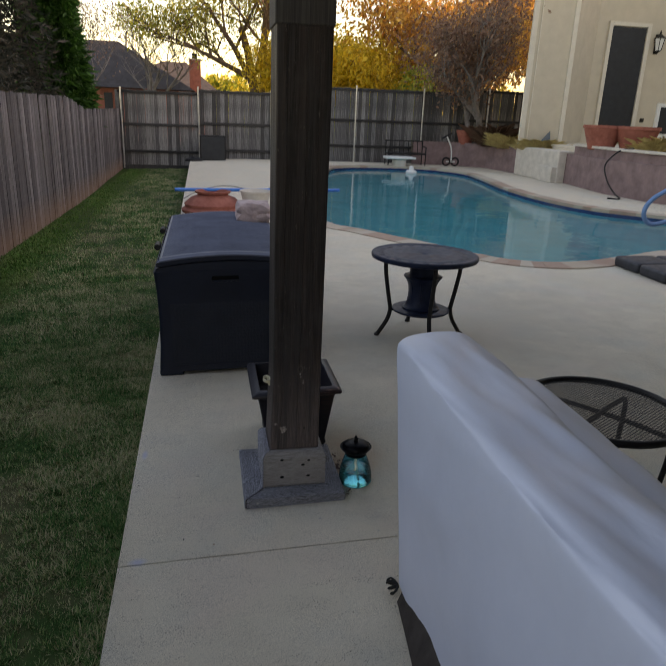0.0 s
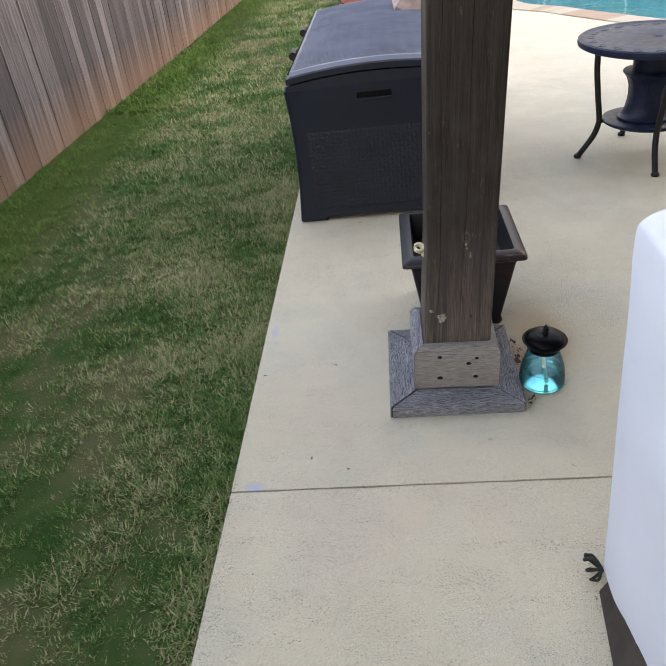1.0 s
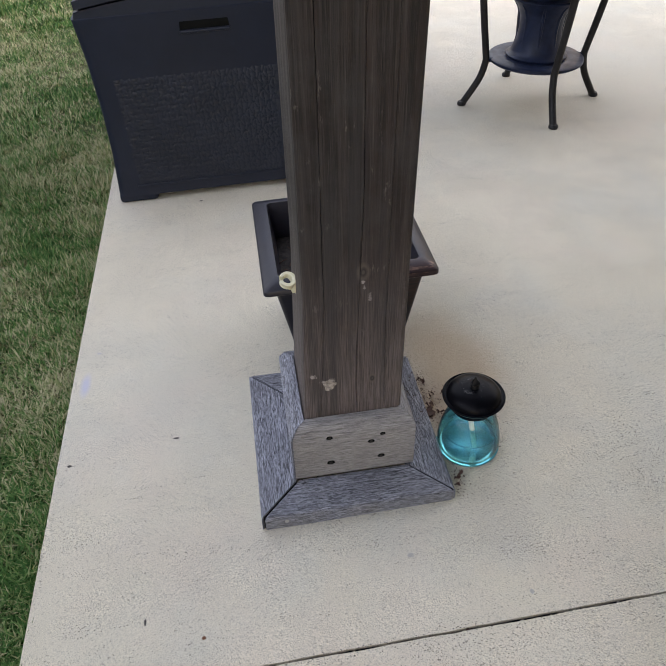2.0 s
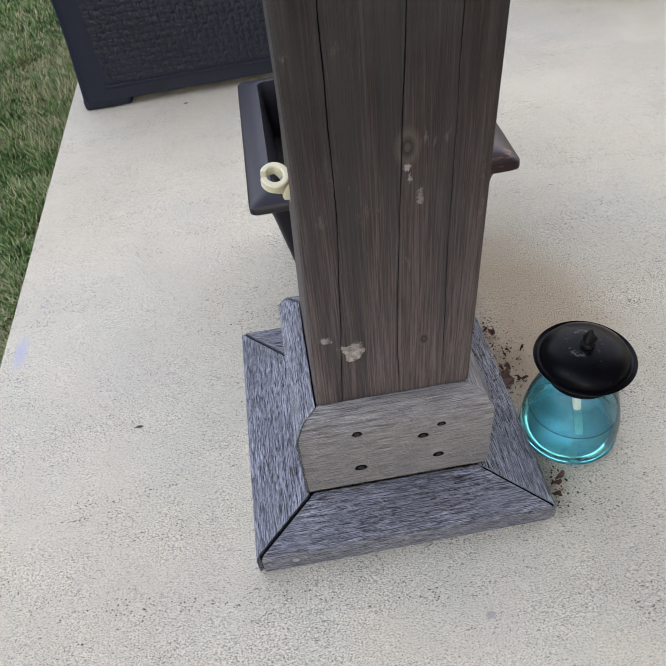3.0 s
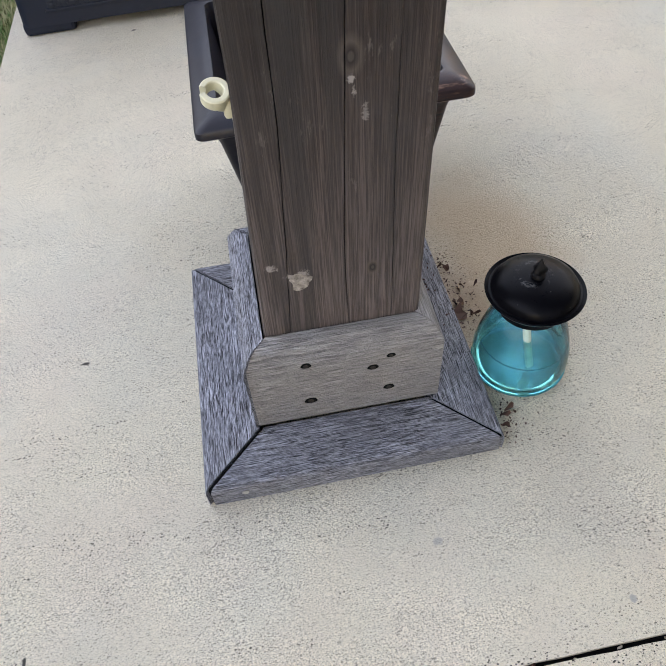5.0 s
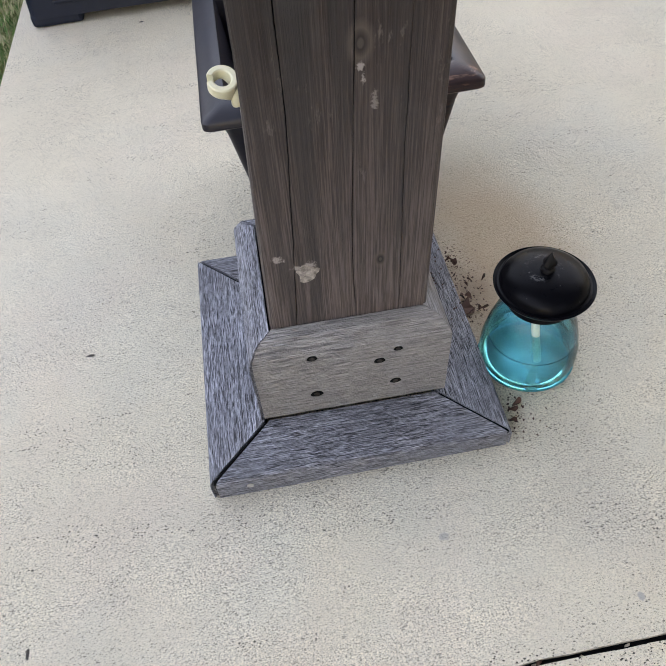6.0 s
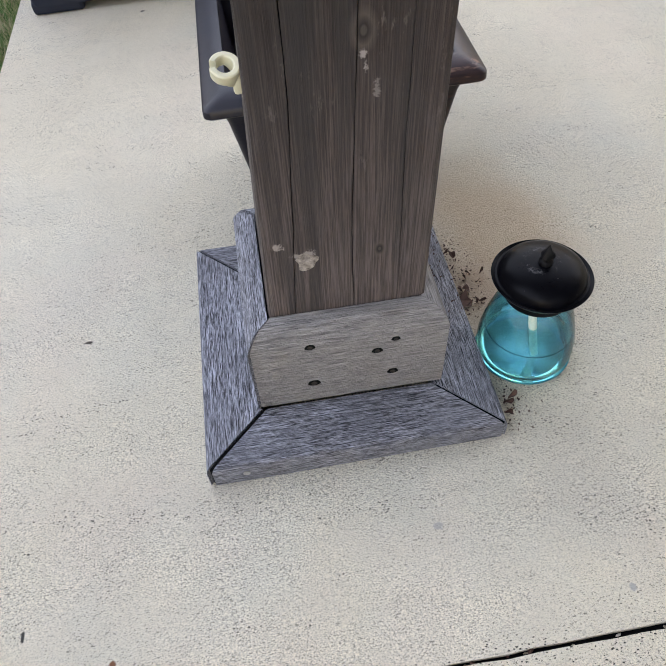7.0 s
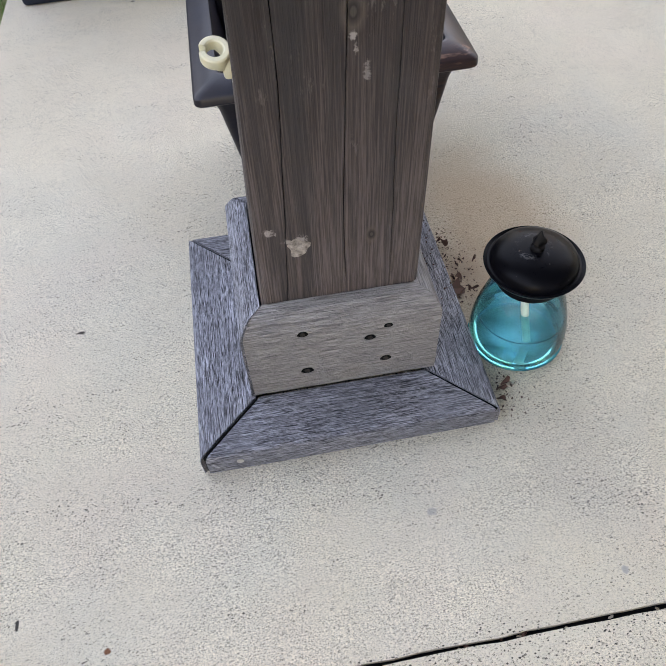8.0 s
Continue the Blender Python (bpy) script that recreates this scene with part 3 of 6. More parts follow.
def offset_loop(loop, d):
    n = len(loop)
    out = []
    for i, p in enumerate(loop):
        t = (loop[(i + 1) % n] - loop[i - 1]).normalized()
        out.append(p + Vector((t.y, -t.x, 0)) * d)
    return out


COPE_OUT = offset_loop(POOL, 0.30)


def slab_with_hole(name, outer, hole, z0, z1, material, label):
    bm = bmesh.new()
    loops = []
    for pts in (outer, hole):
        if not pts:
            continue
        vs = [bm.verts.new((p[0], p[1], z1)) for p in pts]
        loops.append([bm.edges.new((vs[i], vs[(i + 1) % len(vs)])) for i in range(len(vs))])
    bmesh.ops.triangle_fill(bm, use_beauty=True, use_dissolve=False, edges=[e for l in loops for e in l])
    bmesh.ops.recalc_face_normals(bm, faces=bm.faces)
    for f in bm.faces:
        if f.normal.z < 0:
            f.normal_flip()
    r = bmesh.ops.extrude_face_region(bm, geom=list(bm.faces))
    for v in [g for g in r["geom"] if isinstance(g, bmesh.types.BMVert)]:
        v.co.z = z0
    bmesh.ops.bisect_plane(bm, geom=bm.verts[:] + bm.edges[:] + bm.faces[:], plane_co=(HINGE, 0, 0), plane_no=(1, 0, 0))
    for v in bm.verts:
        v.co.z += deck_z(v.co.x)
    return solid(name, bm, material, label, "pavement", kind="structure")


def wavy_edge(x0, x1, y, n, amp, seed):
    r = random.Random(seed)
    return [(x0 + (x1 - x0) * i / n, y + r.uniform(-amp, amp)) for i in range(n + 1)]


near_side = wavy_edge(X_EDGE, 3.0, Y_JOINT + 0.0028, 110, 0.0013, 3)
slab_with_hole("pavement_pool_deck", near_side + [(11.9, Y_JOINT + 0.004), (11.9, 20.75), (X_EDGE - 0.1, 20.75)], COPE_OUT, -0.12, 0.0, M_CONCRETE,
               "cream broom-finished concrete pool deck with faint stains and painted soft shade")
far_side = wavy_edge(X_EDGE, 3.0, Y_JOINT - 0.0028, 110, 0.0013, 4)[::-1]
slab_with_hole("pavement_patio", [(X_EDGE, -7.0), (11.9, -7.0), (11.9, Y_JOINT - 0.004)] + far_side, None, -0.12, -0.001, M_CONCRETE,
               "cream broom-finished concrete patio slab")
bm = one_box(X_EDGE + 0.02, 11.5, Y_JOINT - 0.02, Y_JOINT + 0.02, -0.11, -0.010)
bmesh.ops.bisect_plane(bm, geom=bm.verts[:] + bm.edges[:] + bm.faces[:], plane_co=(HINGE, 0, 0), plane_no=(1, 0, 0))
for v in bm.verts:
    v.co.z += deck_z(v.co.x)
joint = solid("trim_joint_filler", bm, M_CRACK, "dark recessed joint filler between two slabs", "joint", kind="structure")
# crumbs of concrete and grit lodged in the open joint
crumbs = []
for k in range(4):
    q = random.Random(40 + k)
    bm = bmesh.new()
    bmesh.ops.create_icosphere(bm, subdivisions=1, radius=1.0)
    for v in bm.verts:
        v.co *= q.uniform(0.65, 1.2)
    crumbs.append(mesh_of("crumb", bm, M_CONCRETE if k < 2 else M_CAP if k == 2 else M_LEAFLITTER))
q = random.Random(19)
for k in range(46):
    x, r = q.uniform(X_EDGE + 0.05, 1.25), q.uniform(0.0018, 0.0042)
    m = pose(x, Y_JOINT + q.uniform(-0.0025, 0.0025), deck_z(x) - 0.010 + r * 0.6, 0, 0, q.uniform(0, 180)) @ Matrix.Diagonal((r * q.uniform(1.0, 2.6), r * 0.8, r, 1))
    piece("crumb", crumbs[q.choice((0, 0, 1, 1, 2, 3))], joint, m)

# pool shell
bm = bmesh.new()
rings = []
for d, z in ((0.0, -0.02), (0.0, -0.36), (0.0, -0.9), (-0.25, -1.25), (-0.7, -1.4)):
    rings.append([bm.verts.new((p.x, p.y, z)) for p in offset_loop(POOL, d)])
for a, b in zip(rings, rings[1:]):
    for i in range(len(a)):
        j = (i + 1) % len(a)
        bm.faces.new((a[i], a[j], b[j], b[i]))
bmesh.ops.triangle_fill(bm, use_beauty=True, edges=[bm.edges.get((rings[-1][i], rings[-1][(i + 1) % len(rings[-1])])) for i in range(len(rings[-1]))])
pool = thing("pool_shell", (0, 0, 0), "free-form swimming pool with blue plaster and flagstone coping", "pool", kind="structure")
part("basin", bm, M_PLASTER, pool, "blue plastered basin")
bm = bmesh.new()
a = [bm.verts.new((p.x, p.y, -0.015)) for p in offset_loop(POOL, -0.006)]
b = [bm.verts.new((p.x, p.y, -0.20)) for p in offset_loop(POOL, -0.006)]
c = [bm.verts.new((p.x, p.y, -0.20)) for p in POOL]
for i in range(len(a)):
    j = (i + 1) % len(a)
    bm.faces.new((a[i], a[j], b[j], b[i]))
    bm.faces.new((b[i], b[j], c[j], c[i]))
part("waterline_tile", bm, M_TILE, pool, "dark blue glazed band at the waterline")
bm = bmesh.new()
vs = [bm.verts.new((p.x, p.y, -0.115)) for p in offset_loop(POOL, -0.008)]
bmesh.ops.triangle_fill(bm, use_beauty=True, edges=[bm.edges.new((vs[i], vs[(i + 1) % len(vs)])) for i in range(len(vs))])
for f in bm.faces:
    if f.normal.z < 0:
        f.normal_flip()
water = solid("water", bm, M_WATER, "still blue pool water mirroring fence and trees", "water", kind="structure")
if water.data.polygons[0].normal.z < 0:
    water.data.flip_normals()
water.visible_shadow = False

# ---- retaining bed and house ----
BED = [(6.9, 20.35), (8.3, 20.3), (9.25, 19.3), (9.45, 17.2), (9.5, 14.5), (9.15, 12.0), (9.3, 10.2), (10.2, 8.6), (11.9, 7.6)]


def wall_along(pts, thick, z0, z1, bm=None):
    bm = bm or bmesh.new()
    inner = []
    for i, p in enumerate(pts):
        t = (Vector(pts[min(i + 1, len(pts) - 1)]) - Vector(pts[max(i - 1, 0)])).normalized()
        inner.append((p[0] - t.y * -1 * -thick * -1, p[1] + t.x * thick))
    inner = [(p[0] + (p[0] - q[0]) * 0 + abs(thick) * 0.9, p[1] + abs(thick) * 0.45) for p, q in zip(pts, inner)]
    return prism(list(pts) + inner[::-1], z0, z1, bm)


solid("wall_retaining", wall_along(BED, 0.22, -0.1, 0.80), M_WALL, "low curved retaining wall in mauve painted plaster", "wall", kind="structure")
solid("wall_retaining_upper", wall_along([(9.62, 14.3), (9.30, 12.0), (9.45, 10.3), (10.3, 8.8), (11.9, 7.9)], 0.2, 0.5, 1.02), M_WALL,
      "upper mauve plastered planter wall", "wall", kind="structure")
solid("trim_wall_cap", wall_along([(9.58, 14.35), (9.24, 12.0), (9.39, 10.25), (10.25, 8.72), (11.9, 7.8)], 0.34, 1.02, 1.07), M_CAP,
      "cream stone cap on the upper planter wall", "trim", kind="structure")
bm = one_box(9.26, 9.75, 14.45, 17.1, 0.0, 0.86, 0.03)
box(bm, 9.12, 9.30, 14.5, 15.3, 0.0, 0.42, 0.02)
solid("garden_step_block", bm, M_CAP, "cream masonry block built against the retaining wall", "block")
bm = prism([(7.0, 20.4), (8.4, 20.36), (9.4, 19.3), (9.6, 17.2), (9.7, 14.4), (9.5, 12.0), (9.6, 10.3), (10.4, 8.9), (40, 7.9), (40, 20.8), (7.0, 20.8)], 0.1, 0.74)
solid("ground_planting_bed", bm, M_BED, "raised planting bed of bare brown soil", "planting bed", kind="structure")
solid("ground_terrace", prism([(9.7, 14.3), (9.55, 12.0), (9.7, 10.4), (10.6, 9.0), (40, 8.4), (40, 18.9), (10.2, 18.9), (9.9, 16.0)], 0.70, 0.98), M_CONCRETE,
      "raised concrete terrace beside the house", "terrace", kind="structure")

house = thing("house", (0, 0, 0), "cream stucco house with a recessed porch and dark screened door", "house", kind="structure")
part("wall", prism([(9.28, 17.0), (10.68, 17.0), (12.1, 18.25), (40, 18.25), (40, 18.9), (10.5, 18.9)], 0.9, 9.0), M_STUCCO, house, "cream stucco wall")
bm = one_box(9.245, 9.40, 16.965, 17.05, 0.92, 8.9, 0.006)
part("corner_board", bm, M_TRIM, house, "cream corner board")
part("corner_board", one_box(9.50, 9.53, 16.975, 17.02, 0.92, 8.9, 0.004), M_TRIM, house)
part("corner_board", one_box(10.55, 10.70, 16.965, 17.03, 0.92, 8.9, 0.006), M_TRIM, house)
door = part("door", one_box(12.62, 13.82, 18.19, 18.26, 1.05, 4.60, 0.008), M_SCREEN, house, "dark solar-screened door leaf")
part("door_frame", one_box(12.47, 12.60, 18.16, 18.27, 0.98, 4.74, 0.008), M_TRIM, house)
part("door_frame", one_box(13.84, 13.98, 18.16, 18.27, 0.98, 4.74, 0.008), M_TRIM, house)
part("door_frame", one_box(12.60, 13.84, 18.16, 18.27, 4.62, 4.74, 0.008), M_TRIM, house)
part("door_handle", tube([(13.72, 18.17, 1.9), (13.72, 18.12, 1.92), (13.72, 18.12, 2.06), (13.72, 18.17, 2.08)], 0.012), M_LAMP, door)
w = part("window_frame", one_box(14.72, 16.3, 18.17, 18.26, 1.25, 2.35, 0.01), M_WHITE, house, "white window frame")
part("pane", one_box(14.84, 16.18, 18.15, 18.18, 1.37, 2.23), M_SCREEN, w)
part("outlet_box", one_box(14.17, 14.30, 18.2, 18.26, 1.72, 1.85, 0.01), M_LAMP, house)

lantern = thing("wall_lantern", (14.28, 18.1, 3.95), "dark bronze carriage lantern on the stucco wall", "lamp")
part("back_plate", one_box(-0.07, 0.07, 0.09, 0.14, -0.1, 0.5, 0.01), M_LAMP, lantern)
part("cap", lathe([(0.0, 0.62), (0.03, 0.55), (0.04, 0.5), (0.19, 0.38), (0.2, 0.36), (0.0, 0.36)], 6), M_LAMP, lantern)
part("glass", lathe([(0.10, 0.0), (0.16, 0.36)], 6), M_WHITE, lantern, "frosted panes")
for k in range(6):
    a = math.pi / 3 * k
    part("bar", tube([(0.105 * math.cos(a), 0.105 * math.sin(a), 0.0), (0.168 * math.cos(a), 0.168 * math.sin(a), 0.37)], 0.012, 6), M_LAMP, lantern)
part("base", lathe([(0.0, -0.08), (0.04, -0.05), (0.11, 0.0), (0.0, 0.0)], 6), M_LAMP, lantern)

# unseen walls added behind and beside the patio to block sky and sun, and the patio cover that the post carries
solid("wall_rear_unseen", prism([(-0.7, -9.5), (18.0, -9.5), (18.0, -7.0), (-0.7, -7.0)], -0.1, 6.0), M_STUCCO, "plain cream stucco wall, unseen, added to close off the sky behind the patio", "wall", kind="structure")
solid("wall_sun_block", prism([(18.0, -9.5), (21.0, -9.5), (21.0, 18.2), (18.0, 18.2)], -0.1, 8.6), M_STUCCO, "plain cream stucco wall, unseen, added to keep the low sun off the yard", "wall", kind="structure")
# the overhang past the post is lengthened to shade the deck
solid("ceiling_patio_cover", one_box(-0.45, 11.0, -7.0, 1.05, 2.62, 2.74), M_RAIL, "dark stained timber ceiling of the patio cover", "ceiling", kind="structure")
bm = one_box(-0.0985, 0.124, -0.1045, 0.120, 1.90, 2.40, 0.005)
solid("trim_post_cap", bm, M_RAIL, "dark boxed cap at the head of the post", "trim", kind="structure")
solid("trim_patio_beam", one_box(-0.10, 11.0, -0.09, 0.105, 2.40, 2.62, 0.006), M_RAIL, "dark timber beam over the post", "trim", kind="structure")

# ---- fences ----
r = random.Random(21)


def picket_mesh(w, h, seed):
    q = random.Random(seed)
    bm = bmesh.new()
    n = 5
    rows = []
    for i in range(n + 1):
        z = h * i / n
        s = q.uniform(-0.003, 0.003)
        rows.append([bm.verts.new((x + s, y, z)) for x, y in ((-w / 2, 0), (w / 2, 0), (w / 2, 0.016), (-w / 2, 0.016))])
    for a, b in zip(rows, rows[1:]):
        for k in range(4):
            bm.faces.new((a[k], a[(k + 1) % 4], b[(k + 1) % 4], b[k]))
    bm.faces.new(rows[0][::-1])
    bm.faces.new(rows[-1])
    return bm


left_fence = thing("fence_left", (0, 0, 0), "weathered reddish-grey cedar picket fence beside the lawn", "fence", kind="structure")
left_meshes = [mesh_of("picket", picket_mesh(0.138, 1.9, s), M_FENCE_L) for s in range(5)]
y = -6.5
while y < FENCE_Y - 0.05:
    zg = ground_z(-2.8, y)
    top = 1.73 if y < 10.7 else (1.73 - 0.22 * min(1, (y - 10.7) / 2.2))
    fx = FENCE_X - 0.027 * max(0, y - 11)
    h = (top - zg + r.uniform(-0.012, 0.012)) / 1.9
    m = pose(fx + r.uniform(-0.006, 0.006), y, zg - 0.02, 0, 0, 90) @ pose(0, 0, 0, r.uniform(-0.4, 0.4), r.uniform(-0.5, 0.5), r.uniform(-2.0, 2.0))
    piece("picket", left_meshes[r.randrange(5)], left_fence, m @ Matrix.Diagonal((1, 1, h, 1)))
    y += 0.143 + r.uniform(-0.001, 0.004)
for z in (0.25, 0.85, 1.45):
    part("rail", one_box(FENCE_X - 0.075, FENCE_X - 0.035, -6.5, 11.0, z - 0.2, z - 0.11), M_RAIL, left_fence)

back_fence = thing("fence_back", (0, 0, 0), "tall grey cedar privacy fence seen from its rail side", "fence", kind="structure")
back_meshes = [mesh_of("picket", picket_mesh(0.138, 2.5, s + 40), M_FENCE_B) for s in range(5)]
x = FENCE_X - 0.32


def back_top(x):
    return 2.10 if x < -0.5 else (2.20 if x < 3.4 else (2.48 if x < 9 else 2.62))


while x < 13.5:
    zg = ground_z(x, 20.9) - 0.08 if x < -0.7 else -0.12
    h = (back_top(x) - zg + r.uniform(-0.012, 0.012)) / 2.5
    m = pose(x, FENCE_Y + 0.045 + r.uniform(-0.004, 0.004), zg, 0, r.uniform(-0.4, 0.4), r.uniform(-2, 2))
    piece("picket", back_meshes[r.randrange(5)], back_fence, m @ Matrix.Diagonal((1, 1, h, 1)))
    x += 0.1362 + r.uniform(0, 0.0008)
for x0, x1 in ((-3.1, -0.5), (-0.5, 3.4), (3.4, 9.0), (9.0, 13.5)):
    t = back_top((x0 + x1) / 2)
    for z in (t - 0.06, t - 1.08, t - 1.95):
        part("rail", one_box(x0, x1 - 0.01, FENCE_Y - 0.0, FENCE_Y + 0.04, z - 0.045, z + 0.045, 0.004), M_RAIL, back_fence, "dark stained rail")
for x in (-3.0, -0.5, 1.95, 4.92, 7.38, 9.85, 12.3):
    part("post", lathe([(0.03, -0.4), (0.03, back_top(x) + 0.06), (0.02, back_top(x) + 0.08), (0, back_top(x) + 0.08)], 12, (x, FENCE_Y - 0.04)), M_GALV, back_fence, "galvanised pipe post")
bm = one_box(FENCE_X - 0.2, X_EDGE - 0.1, FENCE_Y - 0.06, FENCE_Y - 0.02, -0.5, -0.28, 0.004)
part("kick_board", bm, M_RAIL, back_fence, "dark timber kick board")

# ---- post with its boxed foot ----
post = thing("patio_post", (0.0, -0.002, deck_z(0) - 0.0025), "square brown-stained timber patio post on a weathered boxed foot", "post")
PX0, PX1, PY0, PY1 = -0.104, 0.110, -0.098, 0.112


def post_body():
    """The post, its front split by three drying cracks."""
    bm = bmesh.new()
    cracks = [(-0.066, 0.0007, 0.009), (0.013, 0.0007, 0.010), (0.071, 0.0005, 0.008)]
    w = random.Random(5)
    rows = []
    e = 0.007
    n = 46
    drift = [0.0, 0.0, 0.0]
    for i in range(n + 1):
        z = 0.030 + (2.43 - 0.030) * (i / n) ** 1.5
        xl = PX0 + 0.012 * min(1, max(0, z - 0.2) / 0.35)
        xr = PX1 + 0.003 + 0.006 * min(1, max(0, z - 0.6))
        bend = (0.016 * min(1, max(0, z - 0.2) / 0.3), 0.012 * min(1, max(0, z - 0.4) / 0.35), 0.0)
        pts = [(xl, PY0 + e), (xl + e * 0.3, PY0 + e * 0.3), (xl + e, PY0)]
        for k, (cx, half, deep) in enumerate(cracks):
            drift[k] += w.uniform(-0.0011, 0.0011)
            drift[k] *= 0.9
            c = cx + drift[k] + bend[k]
            hw = half * w.uniform(0.55, 1.25)
            pts += [(c - hw, PY0), (c, PY0 + deep), (c + hw, PY0)]
        pts += [(xr - e, PY0), (xr - e * 0.3, PY0 + e * 0.3), (xr, PY0 + e), (xr, PY1 - e), (xr - e, PY1), (xl + e, PY1), (xl, PY1 - e)]
        rows.append([bm.verts.new((x, y, z)) for x, y in pts])
    for a, b in zip(rows, rows[1:]):
        for k in range(len(a)):
            bm.faces.new((a[k], a[(k + 1) % len(a)], b[(k + 1) % len(a)], b[k]))
    bm.faces.new(rows[-1])
    return bm


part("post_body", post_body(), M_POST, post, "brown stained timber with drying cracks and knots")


def mitred(profile, x0, x1, gap0, gap1, name, material, place, turn, label=""):
    """A board with mitred ends: profile of (depth from the outer face, height), its outer edge from x0 to x1."""
    bm = bmesh.new()
    a = [bm.verts.new((x0 + d + gap0, d, z)) for d, z in profile]
    b = [bm.verts.new((x1 - d - gap1, d, z)) for d, z in profile]
    n = len(profile)
    for i in range(n):
        bm.faces.new((a[i], a[(i + 1) % n], b[(i + 1) % n], b[i]))
    bm.faces.new(a[::-1])
    bm.faces.new(b)
    ob = part(name, bm, material, post, label)
    ob.matrix_basis = FOOT_TILT @ pose(*place, 0, 0, turn)
    return ob


FOOT_TILT = pose(0, 0, 0, 0, -0.5, 0)
PLINTH = [(0.0, 0.0), (0.0, 0.037), (0.0015, 0.042), (0.006, 0.0445), (0.0885, 0.0455), (0.0885, 0.0)]
SKIRT = [(0.0, 0.0455), (0.0, 0.178), (0.0015, 0.184), (0.011, 0.201), (0.018, 0.2065), (0.034, 0.2095), (0.034, 0.0455)]
mitred(PLINTH, -0.220, 0.216, 0.0040, 0.0020, "plinth_board", M_PLINTH_X, (0, -0.226, 0), 0, "silver-grey weathered foot board")
mitred(PLINTH, -0.229, 0.226, 0.0015, 0.0015, "plinth_board", M_PLINTH_X, (-0.2235, 0, 0), 270)
mitred(PLINTH, -0.226, 0.226, 0.0015, 0.002, "plinth_board", M_PLINTH_X, (0.2195, 0, 0), 90)
mitred(PLINTH, -0.220, 0.216, 0.0015, 0.0015, "plinth_board", M_PLINTH_X, (-0.002, 0.229, 0), 180)
mitred(SKIRT, -0.1365, 0.1425, 0.0018, 0.0006, "skirt_board", M_SKIRT_X, (0, -0.1335, 0), 0, "grey-brown skirt board with rounded top edge")
mitred(SKIRT, -0.140, 0.1425, 0.002, 0.0015, "skirt_board", M_PLINTH_X, (-0.1385, 0.004, 0.001), 270, "silvered skirt board")
mitred(SKIRT, -0.1335, 0.147, 0.0006, 0.002, "skirt_board", M_SKIRT_X, (0.1430, 0, 0), 90)
mitred(SKIRT, -0.1395, 0.1365, 0.002, 0.002, "skirt_board", M_PLINTH_X, (0, 0.1475, 0), 180)


def screw(x, y, z, r0=0.0042, face="y"):
    # flat black disc round the head, painted shade for a countersunk hole
    bm = lathe([(0, 0.0003), (r0 * 1.25, 0.0003), (r0 * 1.25, -0.002)], 14)
    for v in bm.verts:
        v.co.x *= 1.45 + 0.15 * math.sin(9 * v.co.y / r0)
    part("screw_hole_shade", bm, M_CRACK, post, "black disc painting the shade of a splintered hole").matrix_basis = FOOT_TILT @ pose(x, y, z, 90, 0, 0)
    bm = lathe([(0, 0.0005), (r0 * 0.3, 0.0004), (r0 * 0.7, 0.0010), (r0 * 0.85, 0.0008), (r0 * 0.85, -0.002)], 12)
    ob = part("screw", bm, M_SCREW, post)
    ob.matrix_basis = FOOT_TILT @ pose(x, y, z, 90, 0, 0)
    return ob


def dark_and_dirt(x0, y0, x1, y1, z):
    """Black strip that keeps an open mitre dark, a little below the boards."""
    d = Vector((x1 - x0, y1 - y0, 0)).normalized()
    n = Vector((-d.y, d.x, 0)) * 0.0028
    bm = prism([(x0 + n.x, y0 + n.y), (x0 - n.x, y0 - n.y), (x1 - n.x, y1 - n.y), (x1 + n.x, y1 + n.y)], 0.002, z)
    part("mitre_dirt", bm, M_CRACK, post, "black strip in the open mitre").matrix_basis = FOOT_TILT


dark_and_dirt(-0.2165, -0.2235, -0.134, -0.141, 0.0418)
dark_and_dirt(0.2135, -0.2235, 0.131, -0.141, 0.0418)
dark_and_dirt(-0.2195, 0.2235, -0.137, 0.143, 0.0418)

for x, z, r0 in ((-0.053, 0.175, 0.0042), (-0.052, 0.089, 0.0052), (0.065, 0.089, 0.0046), (0.067, 0.166, 0.0036), (0.041, 0.145, 0.0045)):
    screw(x, -0.1337, z, r0)
part("screw", lathe([(0, 0.0012), (0.002, 0.0005), (0.004, 0.0014), (0.0052, 0.001), (0.0052, -0.002)], 14), M_GALV, post, "bright screw head").matrix_basis = FOOT_TILT @ pose(-0.168, -0.2262, 0.024, 90, 0, 0)

# pale patch of filler on the front of the post
bm = bmesh.new()
q = random.Random(3)
mid = bm.verts.new((-0.046, PY0 - 0.0016, 0.304))
ring = []
for i in range(22):
    a = 2 * math.pi * i / 22
    rr = 0.0125 * (1 + 0.16 * math.sin(3 * a + 1) + 0.1 * math.sin(5 * a) + q.uniform(-0.06, 0.06))
    ring.append(bm.verts.new((-0.046 + rr * math.cos(a) * 1.05, PY0 - 0.0004, 0.304 + rr * math.sin(a) * 1.2)))
for i in range(22):
    bm.faces.new((mid, ring[i], ring[(i + 1) % 22]))
part("filler_patch", bm, M_FILLER, post, "pale chipped filler")

# ---- ivory clip on the post ----
clip = thing("pole_clip", (-0.1095, 0.022, 0.467), "ivory plastic open-ring pole clip screwed to the post", "clip")


